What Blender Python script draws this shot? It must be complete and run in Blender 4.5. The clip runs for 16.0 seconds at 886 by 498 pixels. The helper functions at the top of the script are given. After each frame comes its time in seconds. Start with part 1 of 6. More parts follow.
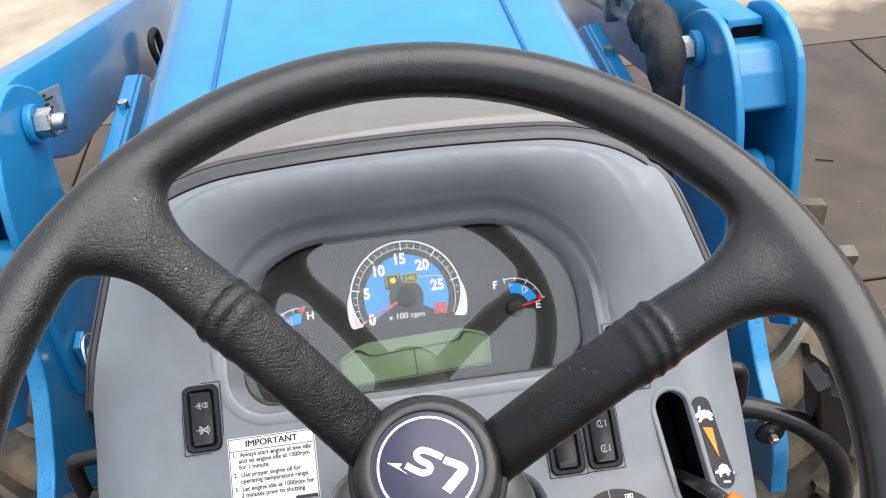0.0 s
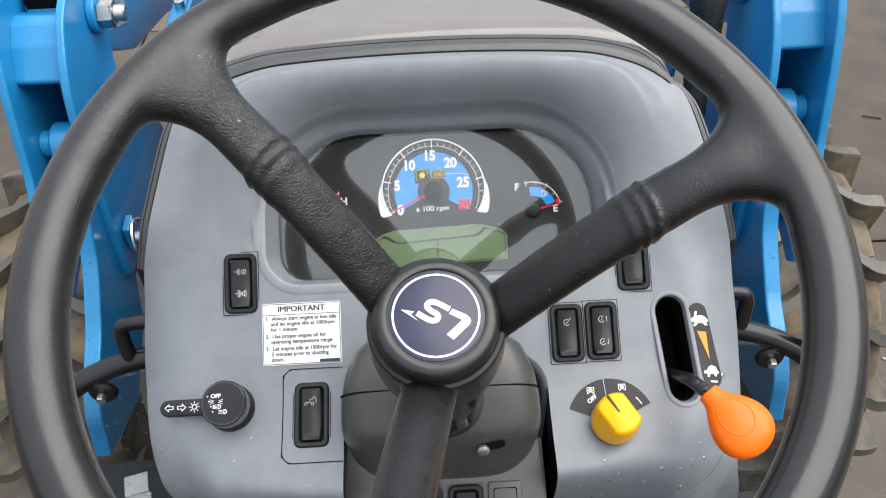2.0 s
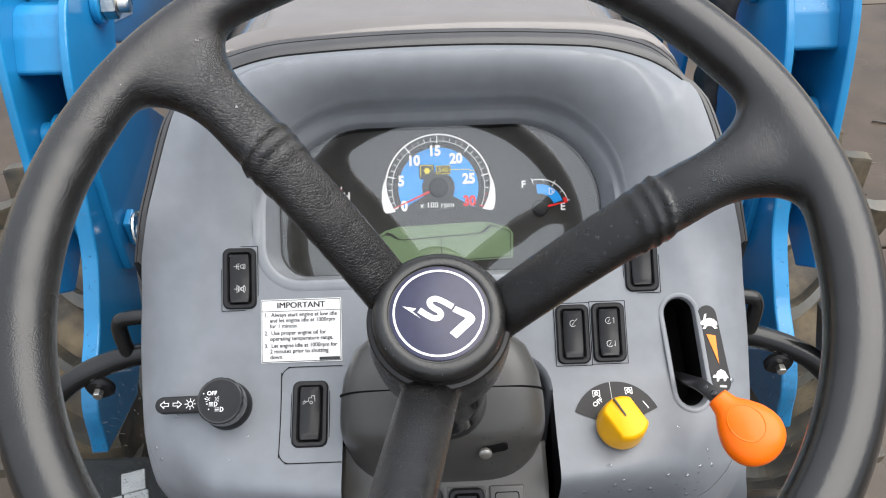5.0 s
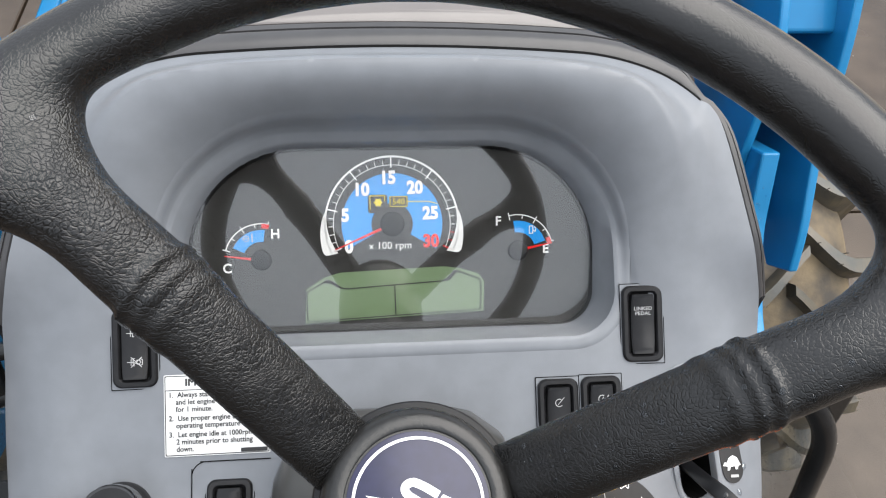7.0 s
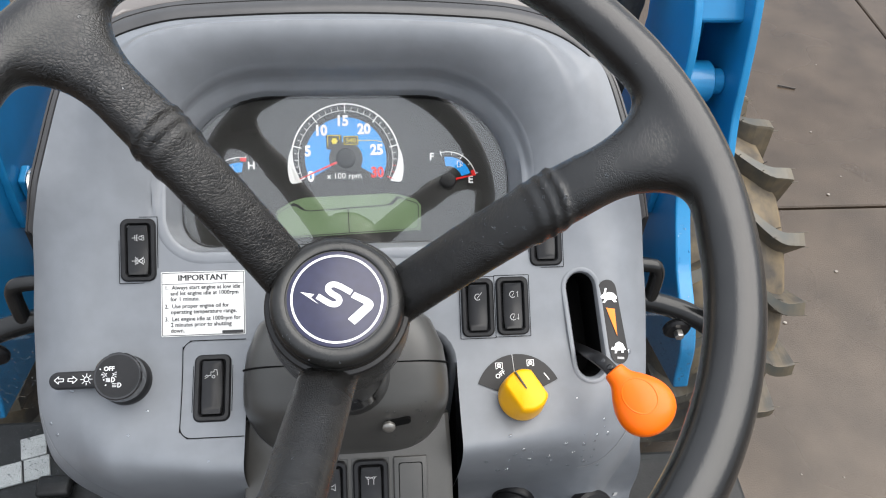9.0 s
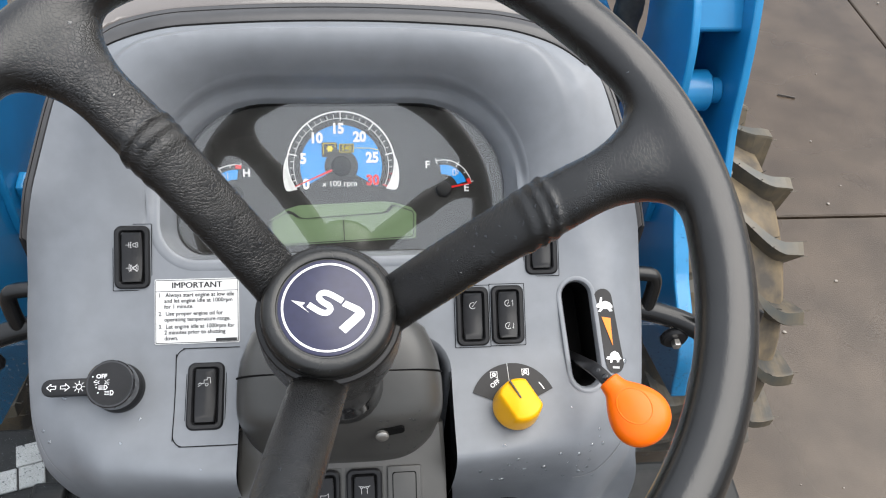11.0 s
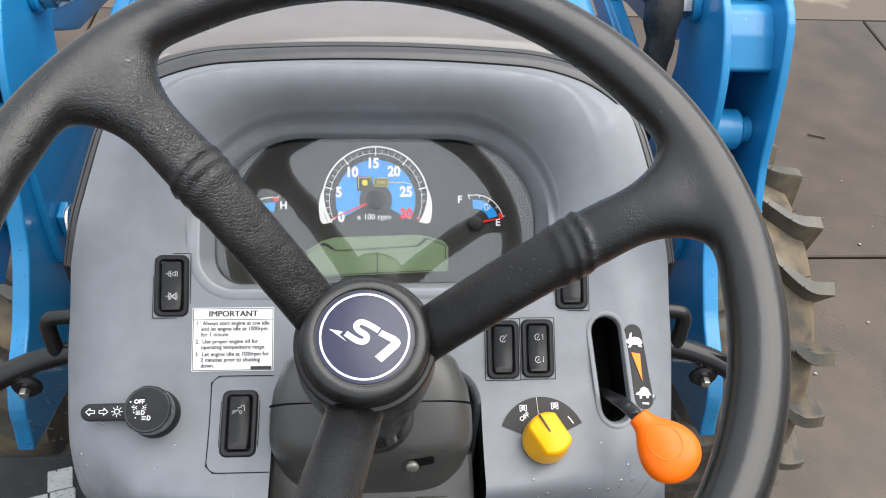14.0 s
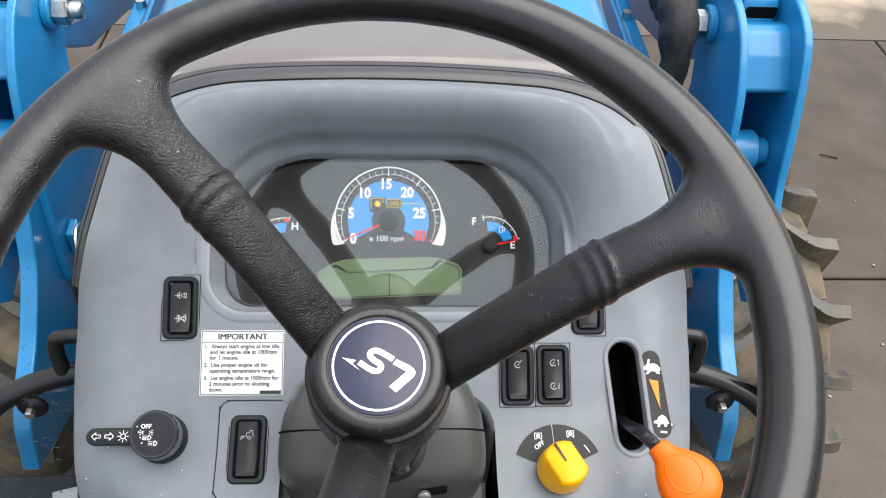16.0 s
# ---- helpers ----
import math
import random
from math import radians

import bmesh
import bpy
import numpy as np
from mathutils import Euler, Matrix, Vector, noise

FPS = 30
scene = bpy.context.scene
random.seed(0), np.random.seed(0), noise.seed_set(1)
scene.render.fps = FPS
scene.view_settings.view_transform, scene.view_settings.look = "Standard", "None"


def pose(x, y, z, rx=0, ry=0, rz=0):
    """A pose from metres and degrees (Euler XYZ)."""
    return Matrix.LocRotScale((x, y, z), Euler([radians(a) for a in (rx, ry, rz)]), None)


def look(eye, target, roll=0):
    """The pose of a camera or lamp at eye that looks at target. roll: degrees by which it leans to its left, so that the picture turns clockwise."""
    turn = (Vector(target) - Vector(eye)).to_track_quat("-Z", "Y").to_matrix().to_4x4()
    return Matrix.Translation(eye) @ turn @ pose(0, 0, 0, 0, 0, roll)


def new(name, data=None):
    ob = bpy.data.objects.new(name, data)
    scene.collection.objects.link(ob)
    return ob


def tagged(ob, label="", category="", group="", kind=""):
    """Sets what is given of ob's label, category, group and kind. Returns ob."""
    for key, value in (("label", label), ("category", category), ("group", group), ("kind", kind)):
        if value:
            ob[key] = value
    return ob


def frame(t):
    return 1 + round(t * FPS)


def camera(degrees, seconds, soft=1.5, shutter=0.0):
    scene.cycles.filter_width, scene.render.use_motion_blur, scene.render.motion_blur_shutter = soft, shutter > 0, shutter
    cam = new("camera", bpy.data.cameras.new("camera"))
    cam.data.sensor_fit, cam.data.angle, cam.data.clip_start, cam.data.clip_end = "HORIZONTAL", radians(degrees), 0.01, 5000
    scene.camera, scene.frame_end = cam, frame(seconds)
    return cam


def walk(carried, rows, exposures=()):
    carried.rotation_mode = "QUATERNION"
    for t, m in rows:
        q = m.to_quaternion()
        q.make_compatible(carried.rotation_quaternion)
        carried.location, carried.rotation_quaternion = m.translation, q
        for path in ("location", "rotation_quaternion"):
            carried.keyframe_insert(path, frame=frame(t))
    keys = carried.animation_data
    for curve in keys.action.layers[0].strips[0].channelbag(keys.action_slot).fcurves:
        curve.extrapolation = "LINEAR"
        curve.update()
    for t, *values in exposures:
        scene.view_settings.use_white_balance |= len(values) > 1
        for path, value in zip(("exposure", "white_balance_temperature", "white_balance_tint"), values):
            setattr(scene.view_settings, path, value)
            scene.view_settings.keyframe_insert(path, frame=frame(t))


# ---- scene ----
cam = camera(56.41, 16.0, soft=1.1)
# seconds, eye x y z, yaw, pitch, roll
ROWS = [
    (0.0, -0.0060, -0.2536, 1.6855, -4.85, -40.00, -4.10),
    (0.5, -0.0085, -0.2929, 1.6828, -2.29, -42.04, -3.80),
    (1.0, -0.0057, -0.3039, 1.6916, -1.38, -44.00, -2.28),
    (1.5, -0.0028, -0.3110, 1.6931, -1.15, -44.28, -2.14),
    (2.0, -0.0017, -0.3156, 1.6943, -1.18, -44.26, -2.02),
    (2.5, 0.0065, -0.3247, 1.6913, -1.19, -44.38, -2.00),
    (3.0, 0.0097, -0.3202, 1.6866, -1.27, -44.34, -2.02),
    (3.5, 0.0095, -0.3179, 1.6887, -1.19, -44.22, -2.04),
    (4.0, 0.0070, -0.3134, 1.6843, -1.01, -44.06, -2.00),
    (6.5, -0.0162, -0.2538, 1.6774, -2.64, -45.79, 1.24),
    (7.0, -0.0194, -0.1422, 1.6406, -8.80, -48.97, 5.10),
    (7.5, -0.0148, -0.2072, 1.6638, -9.95, -50.16, 5.83),
    (8.0, 0.0077, -0.2849, 1.6923, -9.28, -48.74, 4.91),
    (8.5, 0.0087, -0.3007, 1.6960, -8.95, -47.97, 4.89),
    (9.0, 0.0101, -0.2927, 1.6938, -8.87, -47.48, 4.98),
    (9.5, 0.0155, -0.2946, 1.6966, -8.89, -47.19, 5.02),
    (12.0, 0.0136, -0.2895, 1.6909, -8.34, -46.53, 5.15),
    (12.5, 0.0114, -0.2912, 1.6942, -7.38, -46.10, 4.51),
    (13.0, 0.0098, -0.2951, 1.6982, -6.63, -45.69, 4.15),
    (13.5, 0.0105, -0.3062, 1.7052, -6.05, -45.09, 3.91),
    (14.0, 0.0089, -0.2996, 1.6994, -5.90, -44.66, 3.92),
    (14.5, 0.0101, -0.2831, 1.6951, -5.83, -44.47, 3.93),
    (15.0, 0.0048, -0.2836, 1.6957, -5.36, -43.82, 3.80),
    (15.5, 0.0029, -0.2845, 1.6946, -5.08, -43.60, 3.74),
    (16.0, 0.0051, -0.2864, 1.6938, -5.02, -43.56, 3.71),
]
walk(cam, [(t, pose(x, y, z, 90 + pitch, 0, yaw) @ pose(0, 0, 0, 0, 0, roll)) for t, x, y, z, yaw, pitch, roll in ROWS])

# ---- light: bright overcast ----
world = bpy.data.worlds.new("overcast")
scene.world = world
world.use_nodes = True
wn, wl = world.node_tree.nodes, world.node_tree.links
sky = wn.new("ShaderNodeTexSky")
sky.sky_type = "NISHITA"
sky.sun_disc = False
sky.sun_elevation, sky.sun_rotation = radians(62), radians(94)
sky.air_density, sky.dust_density, sky.ozone_density = 1.0, 4.0, 1.0
veil = wn.new("ShaderNodeMixRGB")
veil.inputs[0].default_value = 0.88
# an overcast sky is three times brighter overhead than at the horizon
way, part_z, rise = wn.new("ShaderNodeTexCoord"), wn.new("ShaderNodeSeparateXYZ"), wn.new("ShaderNodeMapRange")
wl.new(way.outputs["Generated"], part_z.inputs[0])
wl.new(part_z.outputs["Z"], rise.inputs[0])
rise.inputs["To Min"].default_value, rise.inputs["To Max"].default_value = 0.33, 1.0
dome = wn.new("ShaderNodeMixRGB")
dome.blend_type = "MULTIPLY"
dome.inputs[0].default_value = 1.0
dome.inputs[1].default_value = (11.1, 11.8, 12.9, 1)
wl.new(rise.outputs[0], dome.inputs[2])
wl.new(dome.outputs[0], veil.inputs[2])
wl.new(sky.outputs[0], veil.inputs[1])
bg = wn["Background"]
wl.new(veil.outputs[0], bg.inputs[0])
bg.inputs[1].default_value = 0.145
sun = new("sun", bpy.data.lights.new("sun", "SUN"))
sun.data.energy, sun.data.angle, sun.data.color = 3.5, radians(72), (1, 0.955, 0.89)
sun.matrix_world = look((0, 0, 10), (-5.4, 0.4, 0))
scene.view_settings.exposure = 0.32


# ---- materials ----
def mat(name, color, rough=0.5, metal=0.0, spec=0.5, var=0.12, vscale=30.0, bump=0.0, bscale=400.0, coat=0.0, color2=None, wear=0.0, detail=4.0, bdist=0.001):
    m = bpy.data.materials.new(name)
    m.use_nodes = True
    n, l = m.node_tree.nodes, m.node_tree.links
    b = n["Principled BSDF"]
    b.inputs["Roughness"].default_value = rough
    b.inputs["Metallic"].default_value = metal
    b.inputs["Specular IOR Level"].default_value = spec
    b.inputs["Coat Weight"].default_value = coat
    tc = n.new("ShaderNodeTexCoord")
    nz = n.new("ShaderNodeTexNoise")
    nz.inputs["Scale"].default_value, nz.inputs["Detail"].default_value = vscale, detail
    l.new(tc.outputs["Object"], nz.inputs["Vector"])
    ramp = n.new("ShaderNodeValToRGB")
    c2 = color2 or tuple(c * (1 - var) for c in color)
    c1 = color if color2 else tuple(min(1, c * (1 + var)) for c in color)
    ramp.color_ramp.elements[0].position, ramp.color_ramp.elements[1].position = 0.35, 0.68
    ramp.color_ramp.elements[0].color, ramp.color_ramp.elements[1].color = (*c2, 1), (*c1, 1)
    l.new(nz.outputs["Fac"], ramp.inputs[0])
    l.new(ramp.outputs[0], b.inputs["Base Color"])
    if wear:
        big = n.new("ShaderNodeTexNoise")
        big.inputs["Scale"].default_value, big.inputs["Detail"].default_value = vscale * 0.23, 3
        l.new(tc.outputs["Object"], big.inputs["Vector"])
        mp = n.new("ShaderNodeMapRange")
        mp.inputs["From Min"].default_value, mp.inputs["From Max"].default_value = 0.3, 0.7
        mp.inputs["To Min"].default_value, mp.inputs["To Max"].default_value = max(0.02, rough - wear), min(1, rough + wear)
        l.new(big.outputs["Fac"], mp.inputs[0])
        l.new(mp.outputs[0], b.inputs["Roughness"])
    if bump:
        bn = n.new("ShaderNodeTexNoise")
        bn.inputs["Scale"].default_value, bn.inputs["Detail"].default_value = bscale, 3
        l.new(tc.outputs["Object"], bn.inputs["Vector"])
        bp = n.new("ShaderNodeBump")
        bp.inputs["Strength"].default_value, bp.inputs["Distance"].default_value = bump, bdist
        l.new(bn.outputs["Fac"], bp.inputs["Height"])
        l.new(bp.outputs[0], b.inputs["Normal"])
    return m


def glass(name, color=(1, 1, 1), rough=0.0, f0=0.04):
    """Clear sheet: see-through, with a mirror gloss that grows at grazing angles."""
    m = bpy.data.materials.new(name)
    m.use_nodes = True
    n, l = m.node_tree.nodes, m.node_tree.links
    n.remove(n["Principled BSDF"])
    tr, gl, lw, pw, mp, mx = (n.new("ShaderNode" + k) for k in ("BsdfTransparent", "BsdfGlossy", "LayerWeight", "Math", "MapRange", "MixShader"))
    tr.inputs[0].default_value = (*color, 1)
    gl.inputs["Roughness"].default_value = rough
    lw.inputs[0].default_value = 0.5
    pw.operation = "POWER"
    pw.inputs[1].default_value = 5.0
    l.new(lw.outputs["Facing"], pw.inputs[0])
    l.new(pw.outputs[0], mp.inputs[0])
    mp.inputs["To Min"].default_value, mp.inputs["To Max"].default_value = f0, 1.0
    l.new(mp.outputs[0], mx.inputs[0])
    l.new(tr.outputs[0], mx.inputs[1])
    l.new(gl.outputs[0], mx.inputs[2])
    l.new(mx.outputs[0], n["Material Output"].inputs[0])
    return m


GREY = mat("grey dashboard plastic", (0.173, 0.184, 0.200), 0.36, spec=0.45, var=0.05, vscale=60, bump=0.12, bscale=1500, wear=0.05, bdist=0.0004)
GREY2 = mat("darker column plastic", (0.050, 0.049, 0.046), 0.32, var=0.08, vscale=40, bump=0.15, bscale=1500, wear=0.08, bdist=0.0004)
PU = mat("black grained polyurethane", (0.0055, 0.0053, 0.0050), 0.25, spec=0.46, var=0.3, vscale=60, wear=0.07)
# leather-like creases: narrow grooves between warped cells, deeper in some places than in others
n, l = PU.node_tree.nodes, PU.node_tree.links


def node(kind, **values):
    nd = n.new("ShaderNode" + kind)
    for key, v in values.items():
        nd.inputs[key].default_value = v
    return nd


tc, warp = node("TexCoord"), node("TexNoise", Scale=70.0, Detail=3.0)
l.new(tc.outputs["Object"], warp.inputs["Vector"])
add = node("VectorMath")
add.operation = "MULTIPLY_ADD"
add.inputs[1].default_value = (0.009, 0.009, 0.009)
l.new(warp.outputs["Color"], add.inputs[0])
l.new(tc.outputs["Object"], add.inputs[2])
heights = []
for scale, wide in ((560.0, 0.16), (1200.0, 0.22)):
    cell = node("TexVoronoi", Scale=scale)
    cell.feature = "DISTANCE_TO_EDGE"
    l.new(add.outputs[0], cell.inputs["Vector"])
    groove = node("MapRange")
    groove.inputs["From Max"].default_value = wide
    l.new(cell.outputs["Distance"], groove.inputs[0])
    heights.append(groove)
place = node("TexNoise", Scale=22.0, Detail=2.0)
l.new(tc.outputs["Object"], place.inputs["Vector"])
strong = node("MapRange")
for key, v in (("From Min", 0.44), ("From Max", 0.68), ("To Min", 0.5), ("To Max", 1.0)):
    strong.inputs[key].default_value = v
l.new(place.outputs["Fac"], strong.inputs[0])
centre = node("VectorMath")
centre.operation = "DISTANCE"
centre.inputs[1].default_value = (0.0, -0.054, 1.4293)
l.new(tc.outputs["Object"], centre.inputs[0])
rim_fade = node("MapRange")
for key, v in (("From Min", 0.135), ("From Max", 0.168), ("To Min", 1.0), ("To Max", 0.22)):
    rim_fade.inputs[key].default_value = v
l.new(centre.outputs["Value"], rim_fade.inputs[0])
axes = node("SeparateXYZ")
l.new(tc.outputs["Object"], axes.inputs[0])
depth = rim_fade
for axis, low, high, at_low, at_high in (("X", -0.08, 0.03, 1.6, 0.75), ("Y", -0.13, -0.06, 0.35, 1.0)):
    worn, both = node("MapRange"), node("Math")
    for key, v in (("From Min", low), ("From Max", high), ("To Min", at_low), ("To Max", at_high)):
        worn.inputs[key].default_value = v
    both.operation = "MULTIPLY"
    l.new(axes.outputs[axis], worn.inputs[0])
    l.new(worn.outputs[0], both.inputs[0])
    l.new(depth.outputs[0], both.inputs[1])
    depth = both
both = node("Math")
both.operation = "MULTIPLY"
l.new(strong.outputs[0], both.inputs[0])
l.new(depth.outputs[0], both.inputs[1])
depth = both
sum1, sum2 = node("Math"), node("Math")
sum1.operation = sum2.operation = "MULTIPLY_ADD"
sum1.inputs[1].default_value = 0.35
l.new(heights[1].outputs[0], sum1.inputs[0])
l.new(heights[0].outputs[0], sum1.inputs[2])
l.new(sum1.outputs[0], sum2.inputs[0])
l.new(depth.outputs[0], sum2.inputs[1])
fine = node("TexNoise", Scale=900.0)
l.new(tc.outputs["Object"], fine.inputs["Vector"])
little = node("Math")
little.operation = "MULTIPLY"
little.inputs[1].default_value = 0.3
l.new(fine.outputs["Fac"], little.inputs[0])
l.new(little.outputs[0], sum2.inputs[2])
bp = node("Bump", Strength=0.42, Distance=0.0006)
l.new(sum2.outputs[0], bp.inputs["Height"])
l.new(bp.outputs[0], n["Principled BSDF"].inputs["Normal"])
l.new(bp.outputs[0], n["Principled BSDF"].inputs["Coat Normal"])
n["Principled BSDF"].inputs["Coat Weight"].default_value = 0.28
n["Principled BSDF"].inputs["Coat Roughness"].default_value = 0.14
BLACK = mat("black plastic", (0.010, 0.010, 0.011), 0.40, spec=0.3, var=0.2, vscale=80, bump=0.08, bscale=900, bdist=0.0004)
SATIN = mat("satin black rocker", (0.013, 0.013, 0.014), 0.32, spec=0.32, var=0.15, vscale=80)
GLOSSBLK = mat("gloss black moulding", (0.012, 0.012, 0.013), 0.12, var=0.1, coat=0.3)
# near-black: the shade inside slots, gaps and grooves is put into this colour
RECESS_SHADE = mat("recess shade black", (0.004, 0.004, 0.004), 0.85, spec=0.1)
COWL = mat("wet taupe engine cover", (0.145, 0.131, 0.124), 0.16, spec=0.5, var=0.05, vscale=25, coat=0.3, wear=0.05)
TRIM = mat("rubber edge trim", (0.045, 0.044, 0.045), 0.30, var=0.1, vscale=50)
BLUE = mat("blue tractor paint", (0.012, 0.205, 0.440), 0.36, spec=0.4, var=0.07, vscale=14, coat=0.35, wear=0.08, bump=0.05, bscale=90)
DIAL = mat("black dial face", (0.034, 0.033, 0.032), 0.10, spec=0.6, var=0.08)
WHITE = mat("white print", (0.82, 0.82, 0.82), 0.06, spec=0.8, var=0.02)
GREYPRINT = mat("grey print", (0.42, 0.42, 0.42), 0.5, var=0.05)
# paler than the dashboard: light caught by the seam ridge, as colour
SEAM_HIGHLIGHT = mat("seam highlight grey", (0.27, 0.28, 0.29), 0.4, var=0.08)
REDP = mat("red print", (0.68, 0.03, 0.03), 0.06, spec=0.8, var=0.03)
BLUEP = mat("blue dial print", (0.03, 0.30, 0.76), 0.05, spec=0.8, var=0.03)
YELLOWP = mat("yellow print", (0.75, 0.62, 0.03), 0.06, spec=0.8, var=0.03)
LCD = mat("green liquid crystal", (0.15, 0.210, 0.122), 0.05, spec=0.8, var=0.04, vscale=25)
NAVY = mat("navy emblem foil", (0.018, 0.018, 0.05), 0.28, var=0.1, vscale=200)
PAPER = mat("white vinyl sticker", (0.66, 0.66, 0.65), 0.35, var=0.02)
INK = mat("black ink", (0.02, 0.02, 0.02), 0.5, var=0.05)
YELLOW = mat("yellow plastic", (0.82, 0.40, 0.0), 0.32, spec=0.3, var=0.03, vscale=30, wear=0.06)
ORANGE = mat("orange plastic", (0.82, 0.135, 0.0), 0.30, spec=0.35, var=0.03, vscale=40, wear=0.08, bump=0.05, bscale=250)
ORANGEP = mat("orange print", (0.86, 0.24, 0.02), 0.5, var=0.02)
STICK = mat("charcoal decal film", (0.026, 0.025, 0.025), 0.5, spec=0.3, var=0.06)
ZINC = mat("zinc plated steel", (0.62, 0.60, 0.56), 0.30, metal=1.0, var=0.2, vscale=90, wear=0.1)
STEEL = mat("grey hydraulic tube", (0.30, 0.29, 0.27), 0.4, metal=0.8, var=0.2, vscale=40)
TUBE = mat("wet black painted tube", (0.009, 0.009, 0.009), 0.24, spec=0.35, var=0.2, vscale=40, coat=0.12, bump=0.1, bscale=200)
CLOTH = mat("black woven sleeve", (0.022, 0.021, 0.020), 0.8, var=0.3, vscale=120, bump=0.6, bscale=500)
RUBBER = mat("tyre rubber", (0.052, 0.054, 0.048), 0.40, var=0.35, vscale=16, bump=0.25, bscale=160, color2=(0.115, 0.092, 0.058), detail=9, wear=0.12)
MUD = mat("muddy tyre carcass", (0.195, 0.145, 0.082), 0.7, var=0.3, vscale=19, bump=0.5, bscale=110, color2=(0.055, 0.046, 0.036), detail=9, bdist=0.002)
FLANK = mat("muddy tread flank", (0.125, 0.098, 0.062), 0.6, var=0.3, vscale=24, bump=0.4, bscale=120, color2=(0.045, 0.043, 0.038), detail=9)
FLOORM = mat("wet black floor mat", (0.014, 0.014, 0.014), 0.42, spec=0.3, var=0.3, vscale=40, bump=0.4, bscale=250)
RIMW = mat("pale grey rim paint", (0.62, 0.62, 0.60), 0.35, var=0.08)
LENS = glass("clear gauge lens", (0.97, 0.97, 0.96), 0.02, 0.062)
SHEET = glass("clear shield sheet", (0.90, 0.92, 0.93), 0.12, 0.05)
WATER = glass("water drop", (0.80, 0.82, 0.84), 0.02, 0.035)
SPRAY = glass("bright spray drop", (0.85, 0.88, 0.90), 0.05, 0.20)
SLAB = mat("wet brown concrete", (0.072, 0.052, 0.036), 0.28, spec=0.34, var=0.2, vscale=5.5, color2=(0.044, 0.031, 0.021), bump=0.35, bscale=240, detail=10, wear=0.12, bdist=0.002)
TAN = mat("dry sandy concrete", (0.40, 0.335, 0.25), 0.7, var=0.2, vscale=3.5, color2=(0.26, 0.21, 0.15), bump=0.2, bscale=120, detail=10)
# damp creeps some way past the last joint, with a ragged edge
n, l = TAN.node_tree.nodes, TAN.node_tree.links
tc, rag = node("TexCoord"), node("TexNoise", Scale=2.2, Detail=6.0)
l.new(tc.outputs["Object"], rag.inputs["Vector"])
axes, reach, damp, mix = node("SeparateXYZ"), node("Math"), node("MapRange"), node("MixRGB")
l.new(tc.outputs["Object"], axes.inputs[0])
reach.operation = "MULTIPLY_ADD"
reach.inputs[1].default_value = -1.1
l.new(rag.outputs["Fac"], reach.inputs[0])
l.new(axes.outputs["Y"], reach.inputs[2])
for key, v in (("From Min", 2.50), ("From Max", 2.68), ("To Min", 1.0), ("To Max", 0.0)):
    damp.inputs[key].default_value = v
l.new(reach.outputs[0], damp.inputs[0])
l.new(damp.outputs[0], mix.inputs[0])
l.new(next(k for k in n if k.type == "VALTORGB").outputs[0], mix.inputs[1])
mix.inputs[2].default_value = (0.095, 0.074, 0.055, 1)
l.new(mix.outputs[0], n["Principled BSDF"].inputs["Base Color"])
JOINT = mat("dark slab joint", (0.05, 0.042, 0.036), 0.8)

# ---- frames of reference ----
A = radians(38)                                  # slope of the dashboard
DM = Matrix(((1, 0, 0, 0), (0, math.cos(A), -math.sin(A), 0.1096), (0, math.sin(A), math.cos(A), 1.1577), (0, 0, 0, 1)))
B = radians(22)                                  # slope of the steering wheel
WM = Matrix(((1, 0, 0, 0), (0, math.cos(B), -math.sin(B), -0.054), (0, math.sin(B), math.cos(B), 1.4293), (0, 0, 0, 1)))
DM_INV = DM.inverted()
ID = Matrix.Identity(4)


# ---- builders ----
def part(name, bm, material, parent, label="", m=ID, smooth=False, category="", kind=""):
    """One mesh object under a thing or a part, its shape given in the frame m."""
    me = bpy.data.meshes.new(name)
    bm.transform(m)
    bm.normal_update()
    if smooth:
        for fc in bm.faces:
            fc.smooth = True
    bm.to_mesh(me)
    bm.free()
    if smooth:
        me.set_sharp_from_angle(angle=radians(38))
    me.materials.append(material)
    ob = new(name, me)
    if parent is not None:
        ob.parent = parent
        if parent.type == "EMPTY":
            ob.matrix_parent_inverse = Matrix.Translation(-parent.location)
    return tagged(ob, label, category, kind=kind)


def thing(name, at, label, category, group=""):
    ob = new(name)
    ob.location = at
    ob.empty_display_size = 0.1
    return tagged(ob, label, category, group)


def bm_box(cx, cy, cz, sx, sy, sz, bevel=0.0, seg=2, rot=None):
    bm = bmesh.new()
    bmesh.ops.create_cube(bm, size=1.0)
    bmesh.ops.scale(bm, vec=(sx, sy, sz), verts=bm.verts)
    if bevel:
        bmesh.ops.bevel(bm, geom=bm.edges[:], offset=bevel, segments=seg, profile=0.5, affect="EDGES")
    if rot is not None:
        bm.transform(rot)
    bmesh.ops.translate(bm, vec=(cx, cy, cz), verts=bm.verts)
    return bm


